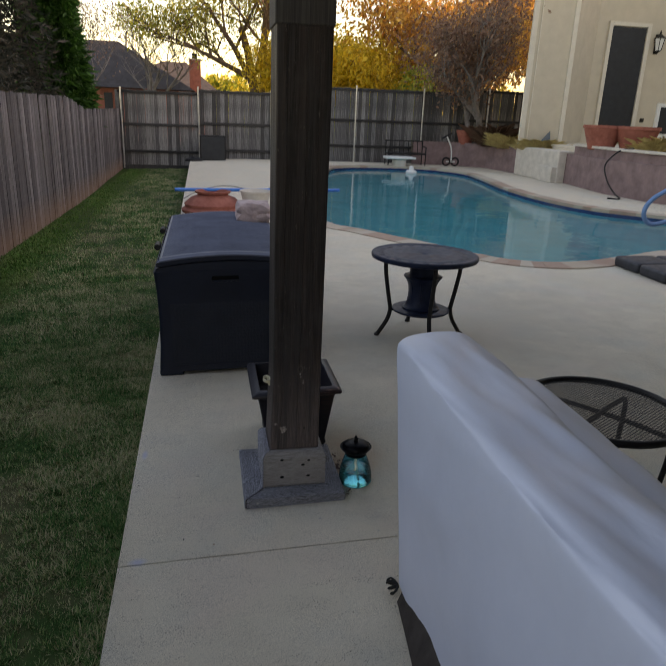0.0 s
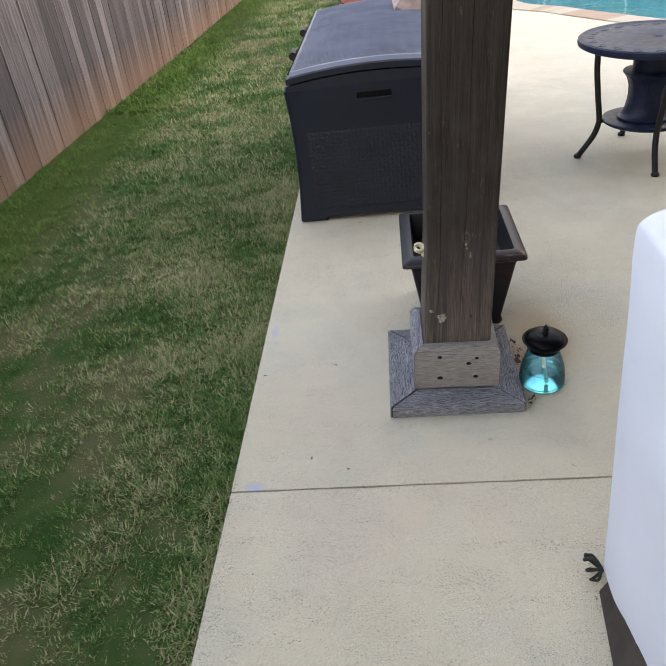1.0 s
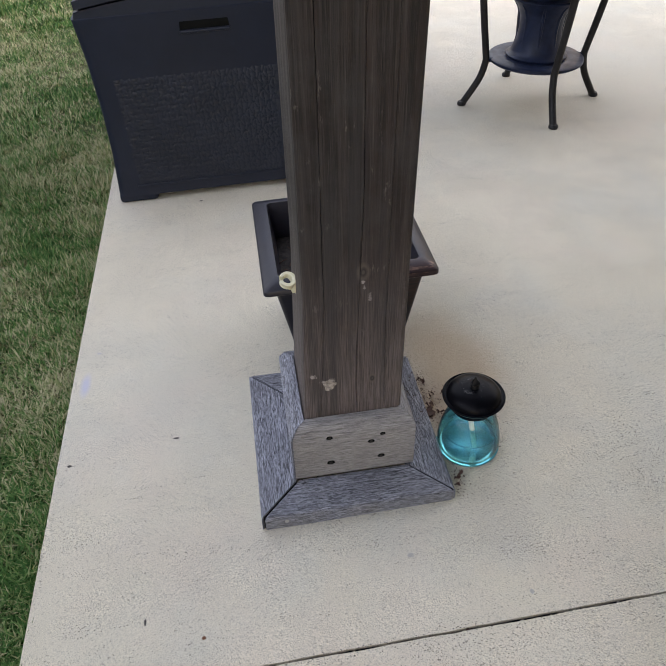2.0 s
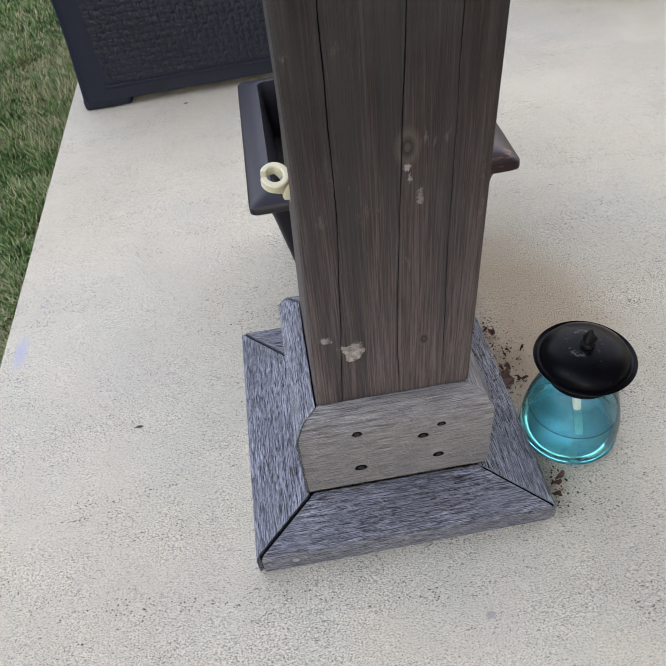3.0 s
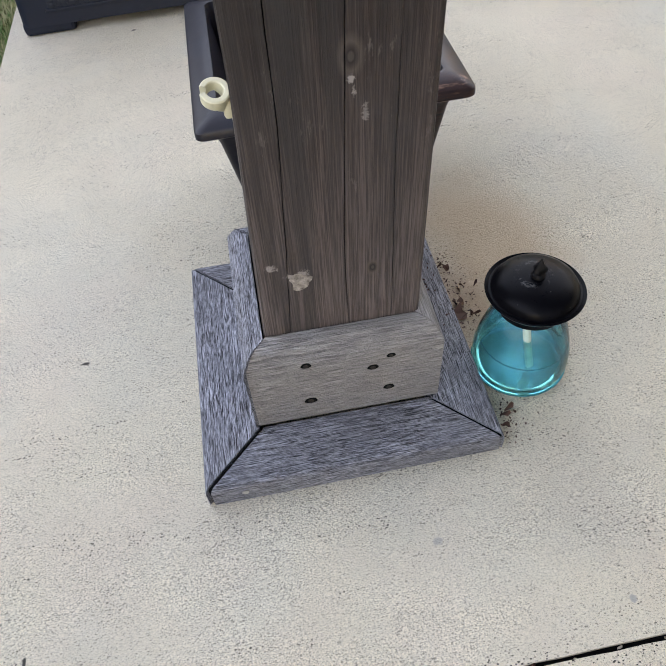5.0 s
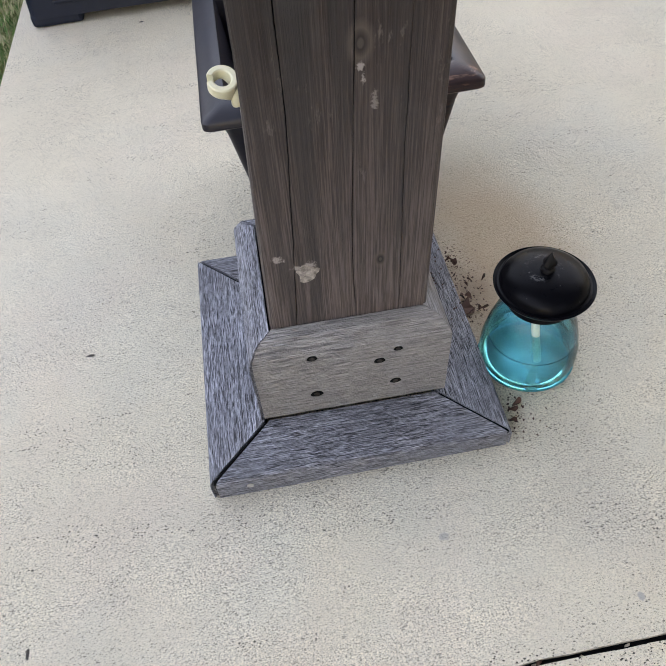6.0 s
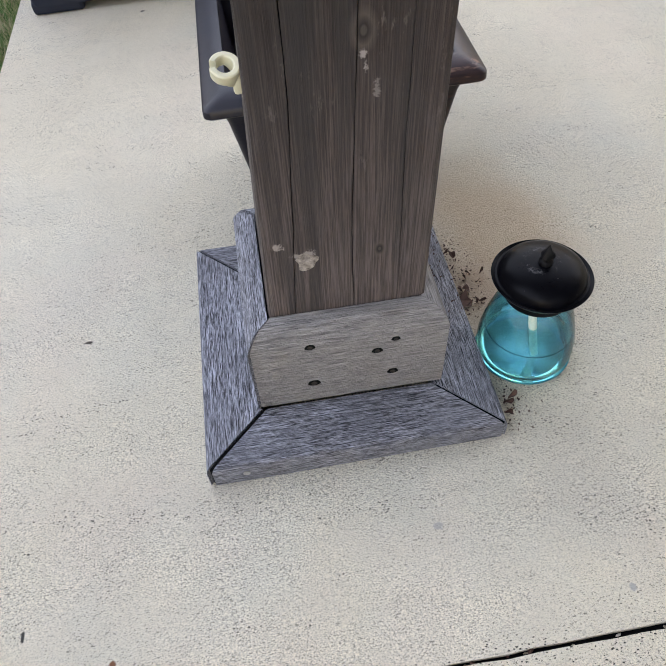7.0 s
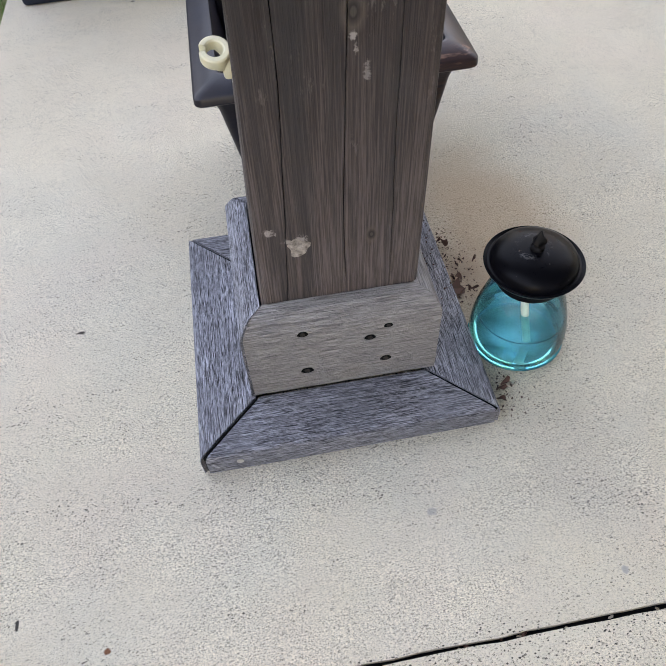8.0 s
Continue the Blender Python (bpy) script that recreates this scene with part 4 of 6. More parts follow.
def open_ring(r_in, r_out, h, a0, a1, n=30):
    bm = bmesh.new()
    rows = []
    for i in range(n + 1):
        a = a0 + (a1 - a0) * i / n
        ca, sa = math.cos(a), math.sin(a)
        e = 0.0016
        low = -h * (0.55 + 0.75 * max(0, ca))
        sec = [(r_in, low), (r_in, h / 2 - e), (r_in + e, h / 2), (r_out - e, h / 2), (r_out, h / 2 - e), (r_out * 0.96, low)]
        rows.append([bm.verts.new((p * ca, p * sa, z)) for p, z in sec])
    for a, b in zip(rows, rows[1:]):
        for k in range(6):
            bm.faces.new((a[k], a[(k + 1) % 6], b[(k + 1) % 6], b[k]))
    bm.faces.new(rows[0][::-1])
    bm.faces.new(rows[-1])
    return bm


ob = part("ring", open_ring(0.0100, 0.0178, 0.014, radians(-166), radians(162)), M_CREAM, clip, smooth=True)
ob.matrix_basis = pose(0, 0, 0, 24, 6, 0)
ob = part("arm", one_box(0.006, 0.0178, -0.009, 0.009, -0.030, -0.006, 0.004), M_CREAM, clip, smooth=True)
part("screw_plate", one_box(0.0145, 0.0178, -0.007, 0.007, -0.040, -0.028, 0.001), M_WHITE, clip)

# ---- table torch ----
torch = on_deck(thing("table_torch", (0.297, -0.079, 0.0), "glass table torch half full of turquoise oil, black metal lid", "oil lamp"))
torch.scale = (1.0, 1.0, 1.03)
GLASS = [(0.0, 0.002), (0.060, 0.0), (0.070, 0.003), (0.0755, 0.012), (0.0770, 0.028), (0.0755, 0.048), (0.0700, 0.075), (0.0620, 0.102), (0.0545, 0.122), (0.0500, 0.136), (0.0485, 0.146)]
bm = lathe([(r0 * 0.985, z) for r0, z in GLASS], 56)
part("bottle", bm, M_GLASS, torch, "clear flared glass bottle", smooth=True).visible_shadow = False
inner = [(0.0, 0.005), (0.059, 0.005), (0.068, 0.008), (0.0725, 0.015), (0.0740, 0.028), (0.0728, 0.046), (0.0705, 0.060), (0.0690, 0.066), (0.0, 0.0655)]
part("oil", lathe([(r0 * 0.985, z) for r0, z in inner], 56), M_OIL, torch, "turquoise lamp oil", smooth=True).visible_shadow = False
part("oil_line", lathe([(0.0672, 0.0655), (0.0682, 0.0668), (0.0676, 0.0682), (0.0668, 0.0668)], 56), plain("teal_meniscus", (0.01, 0.10, 0.12), 0.15), torch, "dark rim of the oil surface")
part("base_ring", lathe([(0.066, 0.0005), (0.0715, 0.0012), (0.0745, 0.006), (0.0762, 0.010)], 56), plain("turquoise_glass_edge", (0.03, 0.42, 0.46), 0.2), torch, "thick turquoise glass rim")
part("wick", tube(curve_through([(0.000, 0.0, 0.13), (0.001, -0.004, 0.09), (0.006, -0.012, 0.05), (0.012, -0.02, 0.012)], 5), 0.0064, 10), plain("cotton_wick", (0.80, 0.76, 0.66), 0.9, 0, 0.15, 90), torch, "pale cotton wick", smooth=True)
LID = [(0.0495, 0.137), (0.0515, 0.139), (0.0515, 0.151), (0.0545, 0.156), (0.0660, 0.1635), (0.0735, 0.1725), (0.0745, 0.1745), (0.0735, 0.1755), (0.0690, 0.1735), (0.0655, 0.1745),
       (0.0640, 0.1800), (0.0600, 0.1865), (0.0500, 0.1925), (0.0350, 0.1965), (0.0160, 0.1985), (0.0, 0.1988)]
s = Mat("scuffed_black_lid", 0.36)
s.p.inputs["Specular IOR Level"].default_value = 0.07
worn = s.noise(150, 5, 0.8)
c = s.ramp(s.noise(22, 4), [(0.3, (0.0016, 0.0016, 0.0026)), (0.7, (0.0034, 0.0034, 0.0048))])
d = s.math("ABSOLUTE", s.math("SUBTRACT", s.near((-0.004, 0.006, 0.197), (0.023, 0.023, 0.4)), 1.0))
c = s.mix(s.math("MULTIPLY", s.math("MULTIPLY", s.mask(d, 0.05, 0.28), s.ramp(worn, [(0.5, 0.0), (0.58, 1.0)])), s.ramp(s.noise(40, 2), [(0.42, 0.0), (0.55, 0.8)])), c, (0.10, 0.10, 0.105))
c = s.mix(s.ramp(s.voronoi(70), [(0.05, 0.6), (0.08, 0.0)]), c, (0.07, 0.07, 0.07))
s.base(c)
s.roughness(s.ramp(worn, [(0.35, 0.26), (0.65, 0.42)]))
s.bump(worn, 0.1, 0.0006)
M_SCUFFED = s.m
lid = part("lid", lathe([(r0 * 0.968, z) for r0, z in LID], 56), M_SCUFFED, torch, "scuffed black domed metal lid", smooth=True)
bm = lathe([(0.0, 0.1985), (0.0100, 0.1985), (0.0102, 0.203), (0.0072, 0.206), (0.0095, 0.211), (0.0082, 0.217), (0.0045, 0.223), (0.0012, 0.231), (0.0, 0.232)], 12)
for v in bm.verts:
    if v.co.z > 0.205:
        a = math.atan2(v.co.y, v.co.x)
        k = 1 + 0.22 * math.sin(3 * a + 160 * v.co.z)
        v.co.x *= k
        v.co.y *= k
part("finial", bm, M_LIDBLACK, lid, "flame-shaped black finial", smooth=True)

# ---- planter behind the post ----
planter = on_deck(thing("square_planter", (0.071, 0.438, 0.0), "square tapered dark brown resin planter with bare soil", "planter"))
planter.scale = (0.99, 1.0, 1.06)


def square_loft(secs, bm=None, corner=0.02, seg=4):
    bm = bm or bmesh.new()
    rows = []
    for half, z in secs:
        c = min(corner, half * 0.3)
        pts = []
        for cx, cy, a0 in ((1, 1, 0), (-1, 1, 90), (-1, -1, 180), (1, -1, 270)):
            for k in range(seg + 1):
                a = radians(a0 + 90 * k / seg)
                pts.append((cx * (half - c) + c * math.cos(a), cy * (half - c) + c * math.sin(a), z))
        rows.append([bm.verts.new(p) for p in pts])
    for a, b in zip(rows, rows[1:]):
        for k in range(len(a)):
            bm.faces.new((a[k], a[(k + 1) % len(a)], b[(k + 1) % len(a)], b[k]))
    return bm, rows


bm, rows = square_loft([(0.150, 0.0), (0.155, 0.012), (0.150, 0.03), (0.190, 0.262), (0.197, 0.285), (0.203, 0.291), (0.2215, 0.294), (0.2240, 0.2965), (0.2235, 0.3070), (0.2205, 0.3105), (0.187, 0.322), (0.182, 0.321), (0.179, 0.312), (0.150, 0.06)], corner=0.013)
bm.faces.new(rows[0][::-1])
part("tub", bm, M_POT, planter, "dark brown resin tub with a wide scuffed rim", smooth=True)
bm, rows = square_loft([(0.170, 0.19), (0.172, 0.215)])
bm.faces.new(rows[-1])
bm.faces.new(rows[0][::-1])
bmesh.ops.subdivide_edges(bm, edges=list(bm.edges), cuts=2, use_grid_fill=True)
part("soil", bm, M_SOIL, planter, "dark dry potting soil")
q = random.Random(12)
for i in range(26):
    a, d = q.uniform(0, 6.28), q.uniform(0.0, 0.14)
    x0, y0 = d * math.cos(a) - 0.05, d * math.sin(a)
    l, b = q.uniform(0.03, 0.10), q.uniform(0, 6.28)
    p0 = (x0, y0, 0.217)
    p1 = (x0 + l * math.cos(b) * 0.6, y0 + l * math.sin(b) * 0.6, 0.222 + l * q.uniform(0.2, 1.1))
    if max(abs(p1[0]), abs(p1[1])) < 0.17:
        part("twig", tube([p0, ((p0[0] + p1[0]) / 2 + 0.004, (p0[1] + p1[1]) / 2, (p0[2] + p1[2]) / 2 + 0.004), p1], [0.0018, 0.0016, 0.0008], 5), M_LEAFLITTER, planter)

# ---- deck box ----
deck_box = on_deck(thing("deck_box", (-0.228, 2.25, 0.0), "large charcoal resin deck box with wicker-pattern sides and blue-grey lid", "storage box"))
BW, BL = 0.425, 0.88


def box_body():
    bm = bmesh.new()
    rows = []
    for f, z in ((1.040, 0.026), (1.036, 0.05), (1.008, 0.20), (0.996, 0.36), (1.002, 0.54), (1.020, 0.655), (1.025, 0.685), (0.985, 0.70)):
        hw, hl = BW * f, BL * (1 + (f - 1) * 0.5)
        c = 0.025
        pts = []
        for cx, cy, a0 in ((1, 1, 0), (-1, 1, 90), (-1, -1, 180), (1, -1, 270)):
            for k in range(4):
                a = radians(a0 + 30 * k)
                pts.append((cx * (hw - c) + c * math.cos(a), cy * (hl - c) + c * math.sin(a), z))
        rows.append([bm.verts.new(p) for p in pts])
    for a, b in zip(rows, rows[1:]):
        for k in range(len(a)):
            bm.faces.new((a[k], a[(k + 1) % len(a)], b[(k + 1) % len(a)], b[k]))
    bm.faces.new(rows[0][::-1])
    bm.faces.new(rows[-1])
    return bm


part("body", box_body(), M_BOX, deck_box, "charcoal resin shell", smooth=True)
for sx in (-1, 1):
    for sy in (-1, 1):
        xa, xb = sorted((sx * BW * 1.040, sx * (BW * 1.040 - 0.15)))
        ya, yb = sorted((sy * BL * 1.018, sy * (BL * 1.018 - 0.12)))
        part("foot", one_box(xa, xb, ya, yb, 0.0, 0.04, 0.012), M_BOX, deck_box)


def weave(width, height, cell):
    """Basket pattern: short raised strands turned this way and that."""
    q = random.Random(9)
    v, f = [], []
    nx, nz = int(width / cell), int(height / cell)
    for i in range(nx):
        for j in range(nz):
            cx, cz = -width / 2 + (i + 0.5) * cell, (j + 0.5) * cell
            ang = radians((0, 60, 120)[(i + 2 * j) % 3] + q.uniform(-8, 8))
            ux, uz = math.cos(ang), math.sin(ang)
            for s in (-0.26, 0.26):
                ox, oz = cx - uz * s * cell, cz + ux * s * cell
                l, w, h = cell * 0.50, cell * 0.29, 0.0030
                k = len(v)
                for a, b, d in ((-l, -w, 0), (l, -w, 0), (l, w, 0), (-l, w, 0), (-l * 0.6, 0, -h), (l * 0.6, 0, -h)):
                    v.append((ox + ux * a - uz * b, d, oz + uz * a + ux * b))
                f += [(k, k + 1, k + 5), (k, k + 5, k + 4), (k + 1, k + 2, k + 5), (k + 2, k + 3, k + 4), (k + 2, k + 4, k + 5), (k + 3, k, k + 4)]
    return np.array(v), np.array(f)


v, f = weave(0.70, 0.40, 0.021)
ob = loose("wicker_panel", v, f, resin("charcoal_wicker_resin", (0.013, 0.018, 0.030), rough=0.46), "raised wicker-pattern front panel", "", "stuff", deck_box)
ob.matrix_basis = pose(0, -BL * 1.017 + 0.0005, 0.075, -1.9, 0, 0)
part("panel_border", one_box(-0.36, 0.36, -0.002, 0.004, -0.005, 0.005, 0.002), M_BOX, deck_box).matrix_basis = pose(0, -BL * 1.018, 0.066)
# no hollow is cut: the grip's shade is a flush black slab
part("grip_shade", one_box(-0.085, 0.085, -BL - 0.0085, -BL + 0.02, 0.622, 0.652, 0.003), M_CRACK, deck_box, "black slab painting the shade of a hand grip")
part("grip_lip", one_box(-0.088, 0.088, -BL - 0.014, -BL + 0.01, 0.610, 0.621, 0.004), M_BOX, deck_box)


def lid_mesh():
    bm = bmesh.new()
    n = 40
    rows = []
    for yy, grow in ((-BL - 0.012, 1.0), (-BL + 0.02, 1.0), (0.0, 1.0), (BL - 0.02, 1.0), (BL + 0.012, 1.0)):
        top, bot = [], []
        for i in range(n + 1):
            u = -1 + 2 * i / n
            x = u * (BW - 0.012)
            edge = 0.012 if abs(yy) > BL else 0.0
            top.append(bm.verts.new((x, yy, 0.796 - 0.034 * u * u - edge - (0.02 if i in (0, n) else 0))))
            bot.append(bm.verts.new((x, yy, 0.752 - 0.034 * u * u)))
        rows.append(top + bot[::-1])
    m = len(rows[0])
    for a, b in zip(rows, rows[1:]):
        for k in range(m):
            bm.faces.new((a[k], a[(k + 1) % m], b[(k + 1) % m], b[k]))
    bm.faces.new(rows[0][::-1])
    bm.faces.new(rows[-1])
    return bm


bm = bmesh.new()
lo, hi = [], []
for i in range(25):
    u = -1 + i / 12
    lo.append((u * BW * 0.995, 0.682))
    hi.append((u * BW * 0.985, 0.741 - 0.034 * u * u))
for d in (-0.008, 0.02):
    for (xa, za), (xb, zb), (xc, zc), (xd, zd) in zip(lo, lo[1:], hi[1:], hi):
        bm.faces.new([bm.verts.new((x, -BL + d, z)) for x, z in ((xa, za), (xb, zb), (xc, zc), (xd, zd))])
for (xa, za), (xb, zb) in zip(hi, hi[1:]):
    bm.faces.new([bm.verts.new(p) for p in ((xa, -BL - 0.008, za), (xb, -BL - 0.008, zb), (xb, -BL + 0.02, zb), (xa, -BL + 0.02, za))])
bmesh.ops.remove_doubles(bm, verts=bm.verts, dist=0.0001)
part("front_arch", bm, M_BOX, deck_box, "arched top of the front panel")
# lid front overlaid with the darker body resin, its shade put into the colour
bm = bmesh.new()
for i in range(40):
    ua, ub = -1 + i / 20, -1 + (i + 1) / 20
    p = [(u * (BW - 0.012), z - 0.034 * u * u) for u, z in ((ua, 0.750), (ub, 0.750), (ub, 0.776), (ua, 0.776))]
    q4 = [bm.verts.new((x, -BL - 0.0145, z)) for x, z in p] + [bm.verts.new((x, -BL - 0.006, z)) for x, z in p]
    for f4 in ((0, 1, 2, 3), (2, 3, 7, 6), (0, 1, 5, 4)):
        bm.faces.new([q4[k] for k in f4])
bmesh.ops.remove_doubles(bm, verts=bm.verts, dist=0.0001)
part("lid_front_shade", bm, M_BOX, deck_box, "darker strip giving the lid's front face its shade")
lid2 = part("lid", lid_mesh(), M_LID, deck_box, "arched blue-grey lid with fine ribs")
bm = bmesh.new()
for i in range(70):
    yy = -BL + 0.05 + (2 * BL - 0.1) * i / 69
    for a, b in ((-0.93 + 0.155 * j, -0.775 + 0.155 * j) for j in range(12)):
        p = [(u * (BW - 0.018), 0.7968 - 0.034 * u * u) for u in (a, b)]
        vs = [bm.verts.new(c) for c in ((p[0][0], yy - 0.006, p[0][1] - 0.001), (p[1][0], yy - 0.006, p[1][1] - 0.001), (p[1][0], yy, p[1][1] + 0.0025), (p[0][0], yy, p[0][1] + 0.0025), (p[1][0], yy + 0.006, p[1][1] - 0.001), (p[0][0], yy + 0.006, p[0][1] - 0.001))]
        bm.faces.new((vs[0], vs[1], vs[2], vs[3]))
        bm.faces.new((vs[3], vs[2], vs[4], vs[5]))
part("ribs", bm, M_LID, lid2, "fine moulded ribs")
# black block added under the lid so the slit looks deeply shaded
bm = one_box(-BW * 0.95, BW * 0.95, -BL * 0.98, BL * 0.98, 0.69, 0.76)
part("lid_gap_shade", bm, M_CRACK, deck_box)
for yy in (-0.2, 0.45):
    part("hinge", tube([(-BW - 0.022, yy - 0.06, 0.715), (-BW - 0.022, yy + 0.06, 0.715)], 0.022, 10), M_BLACK, deck_box, "black hinge barrel")

bm = bmesh.new()
bmesh.ops.create_icosphere(bm, subdivisions=3, radius=1.0)
q = random.Random(2)
for v in bm.verts:
    n3 = v.co.normalized()
    k = 1 / max(abs(n3.x), abs(n3.y), abs(n3.z)) ** 0.93
    v.co = n3 * k * (1 + 0.10 * noise.noise(n3 * 2.3) + 0.04 * noise.noise(n3 * 7))
    v.co = Vector((v.co.x * 0.135, v.co.y * 0.11, v.co.z * 0.085))
solid("limestone_block", bm, M_STONE, "rough pinkish limestone block lying on the deck box lid", "stone", place=(0.02, 2.70, 0.816))

# ---- side table ----
TAB = (1.243, 1.915)
table = thing("cast_side_table", (TAB[0], TAB[1], 0), "round black cast-aluminium side table with vase column", "table")
table.scale = (1.03, 1.03, 1.0)
top = part("tabletop", lathe([(0.0, 0.612), (0.33, 0.606), (0.372, 0.600), (0.384, 0.606), (0.388, 0.620), (0.386, 0.634), (0.378, 0.640), (0.366, 0.637), (0.352, 0.632), (0.285, 0.632), (0.275, 0.635), (0.262, 0.634), (0.03, 0.634), (0.022, 0.630), (0.0, 0.622)], 72), M_CAST, table, "round cast top with a pierced scroll border", smooth=True)
for k in range(20):
    a = 2 * math.pi * k / 20
    pts = [(0.318 + 0.024 * math.cos(b) * (1 - b / 9), 0.034 * math.sin(b) * (1 - b / 9)) for b in [0.5 * j for j in range(13)]]
    ca, sa = math.cos(a), math.sin(a)
    part("scroll", tube([(u * ca - w * sa, u * sa + w * ca, 0.6315) for u, w in pts], 0.0022, 5), M_CAST, top)
part("column", lathe([(0.000, 0.215), (0.133, 0.215), (0.136, 0.225), (0.122, 0.232), (0.113, 0.250), (0.099, 0.29), (0.093, 0.34), (0.097, 0.39), (0.113, 0.43), (0.137, 0.455), (0.142, 0.462), (0.138, 0.468), (0.106, 0.470), (0.097, 0.475), (0.097, 0.560), (0.106, 0.590), (0.106, 0.606), (0.000, 0.606)], 40), M_CAST, table, "vase-shaped column with leaf relief", smooth=True)
for k in range(8):
    a = 2 * math.pi * (k + 0.5) / 8
    ca, sa = math.cos(a), math.sin(a)
    part("leaf_relief", tube([(u * ca, u * sa, z) for u, z in ((0.104, 0.26), (0.093, 0.30), (0.088, 0.34), (0.093, 0.39), (0.108, 0.425), (0.129, 0.45))], [0.003, 0.008, 0.010, 0.010, 0.008, 0.004], 6), M_CAST, table)
part("tier", lathe([(0.0, 0.185), (0.16, 0.187), (0.20, 0.192), (0.212, 0.200), (0.212, 0.210), (0.204, 0.214), (0.186, 0.212), (0.172, 0.216), (0.150, 0.214), (0.0, 0.214)], 56), M_CAST, table, "round lower tier", smooth=True)
for k in range(4):
    a = radians(-92 + 90 * k)
    ca, sa = math.cos(a), math.sin(a)
    prof = curve_through([(0.285, 0.606), (0.280, 0.50), (0.258, 0.36), (0.235, 0.235), (0.232, 0.195), (0.252, 0.12), (0.305, 0.030), (0.322, 0.004)], 4)
    leg = part("leg", tube([(p[0] * ca, p[0] * sa, p[1]) for p in prof], 0.0155, 10), M_BLACK, table, smooth=True)
    part("foot", lathe([(0.0, 0.0), (0.020, 0.0), (0.022, 0.008), (0.017, 0.018), (0.0, 0.02)], 12, (0.322 * ca, 0.322 * sa)), M_BLACK, leg)
    part("bracket", tube([(0.20 * ca, 0.20 * sa, 0.204), (0.235 * ca, 0.235 * sa, 0.204)], 0.011, 8), M_CAST, table)

# ---- mesh-top table ----
mesh_table = thing("mesh_side_table", (1.29, -0.39, 0), "round black steel table with an expanded-mesh top", "table")
bm = bmesh.new()
R0 = 0.315
step = 0.013
for sgn in (1, -1):
    for i in range(-34, 35):
        off = i * step
        half = math.sqrt(max(R0 ** 2 - off ** 2, 0))
        if half > 0.03:
            d = Vector((math.cos(sgn * 0.55), math.sin(sgn * 0.55), 0))
            nrm = Vector((-d.y, d.x, 0))
            a, b = nrm * off - d * half, nrm * off + d * half
            tube([(a.x, a.y, 0.446), (b.x, b.y, 0.446)], 0.0016, 4, bm, False)
part("mesh_top", bm, M_BLACK, mesh_table, "expanded steel mesh")
bm = tube([(0.325 * math.cos(2 * math.pi * k / 64), 0.325 * math.sin(2 * math.pi * k / 64), 0.445) for k in range(65)], 0.016, 10)
part("rim", bm, M_BLACK, mesh_table, smooth=True)
for k in range(4):
    a = radians(35 + 90 * k)
    ca, sa = math.cos(a), math.sin(a)
    part("leg", tube(curve_through([(0.0, 0.0, 0.425), (0.2 * ca, 0.2 * sa, 0.42), (0.29 * ca, 0.29 * sa, 0.38), (0.28 * ca, 0.28 * sa, 0.15), (0.33 * ca, 0.33 * sa, 0.012)], 5), 0.011, 8), M_BLACK, mesh_table, smooth=True)

# ---- covered furniture ----
covered = thing("covered_bench", (-0.010, -0.012, deck_z(0.45)), "long outdoor bench under a taut white vinyl cover, brown skirt showing", "furniture cover")
SEC = [(0.292, 0.045), (0.281, 0.25), (0.267, 0.5), (0.257, 0.75), (0.249, 0.892), (0.262, 0.926), (0.306, 0.944), (0.385, 0.952), (0.455, 0.949), (0.512, 0.922), (0.540, 0.860), (0.575, 0.815), (0.66, 0.795), (0.76, 0.775), (0.80, 0.70), (0.82, 0.40), (0.83, 0.08)]
sec = curve_through([(x, 0, z) for x, z in SEC], 5)
bm = bmesh.new()
rows = []
NY = 70
for j in range(NY + 1):
    v = j / NY
    row = []
    for i, p in enumerate(sec):
        y_far = -0.838 + 0.095 * min(1, p.z / 0.93)
        yy = y_far + (-2.45 - y_far) * v ** 1.15
        wob = 0.027 * noise.noise(Vector((i * 0.075 - yy * 0.5, yy * 1.7, 1.3))) + 0.012 * noise.noise(Vector((i * 0.2 + yy * 1.2, yy * 4.2, 5.0))) + 0.006 * noise.noise(Vector((i * 0.35 + yy * 4.0, yy * 5.0, 9.0)))
        round_end = 0.006 * max(0, 1 - v * 11) ** 2
        cx, cz = 0.50, 0.45
        out = Vector((p.x - cx, 0, (p.z - cz) * 0.8)).normalized()
        sag = 0.02 * math.sin(3.3 * yy) * max(0, p.z - 0.85) * 6
        k = min(1, v * 8)
        top_slope = -0.008 * max(0, p.x - 0.34) / 0.2 * min(1, v * 2) if p.z > 0.6 else 0
        lift = 0.020 * min(1, max(0, (-0.86 - yy) / 0.28)) * max(0, 1 - p.z / 0.3) if p.x < 0.5 else 0
        row.append(bm.verts.new((p.x + out.x * wob * k - out.x * round_end * 0.6, yy, p.z + out.z * (wob * k - round_end) * (1 if p.z > 0.15 else 0) - sag + top_slope + lift)))
    rows.append(row)
for a, b in zip(rows, rows[1:]):
    for i in range(len(a) - 1):
        bm.faces.new((a[i], a[i + 1], b[i + 1], b[i]))
bm.faces.new(rows[0][::-1])
bm.faces.new(rows[-1])
part("cover", bm, M_COVER, covered, "taut white vinyl cover with soft folds", smooth=True)
bm = prism([(0.292, -0.875), (0.78, -0.875), (0.78, -2.40), (0.292, -2.40), (0.290, -1.85), (0.288, -1.30), (0.290, -1.05)], 0.0, 0.20)
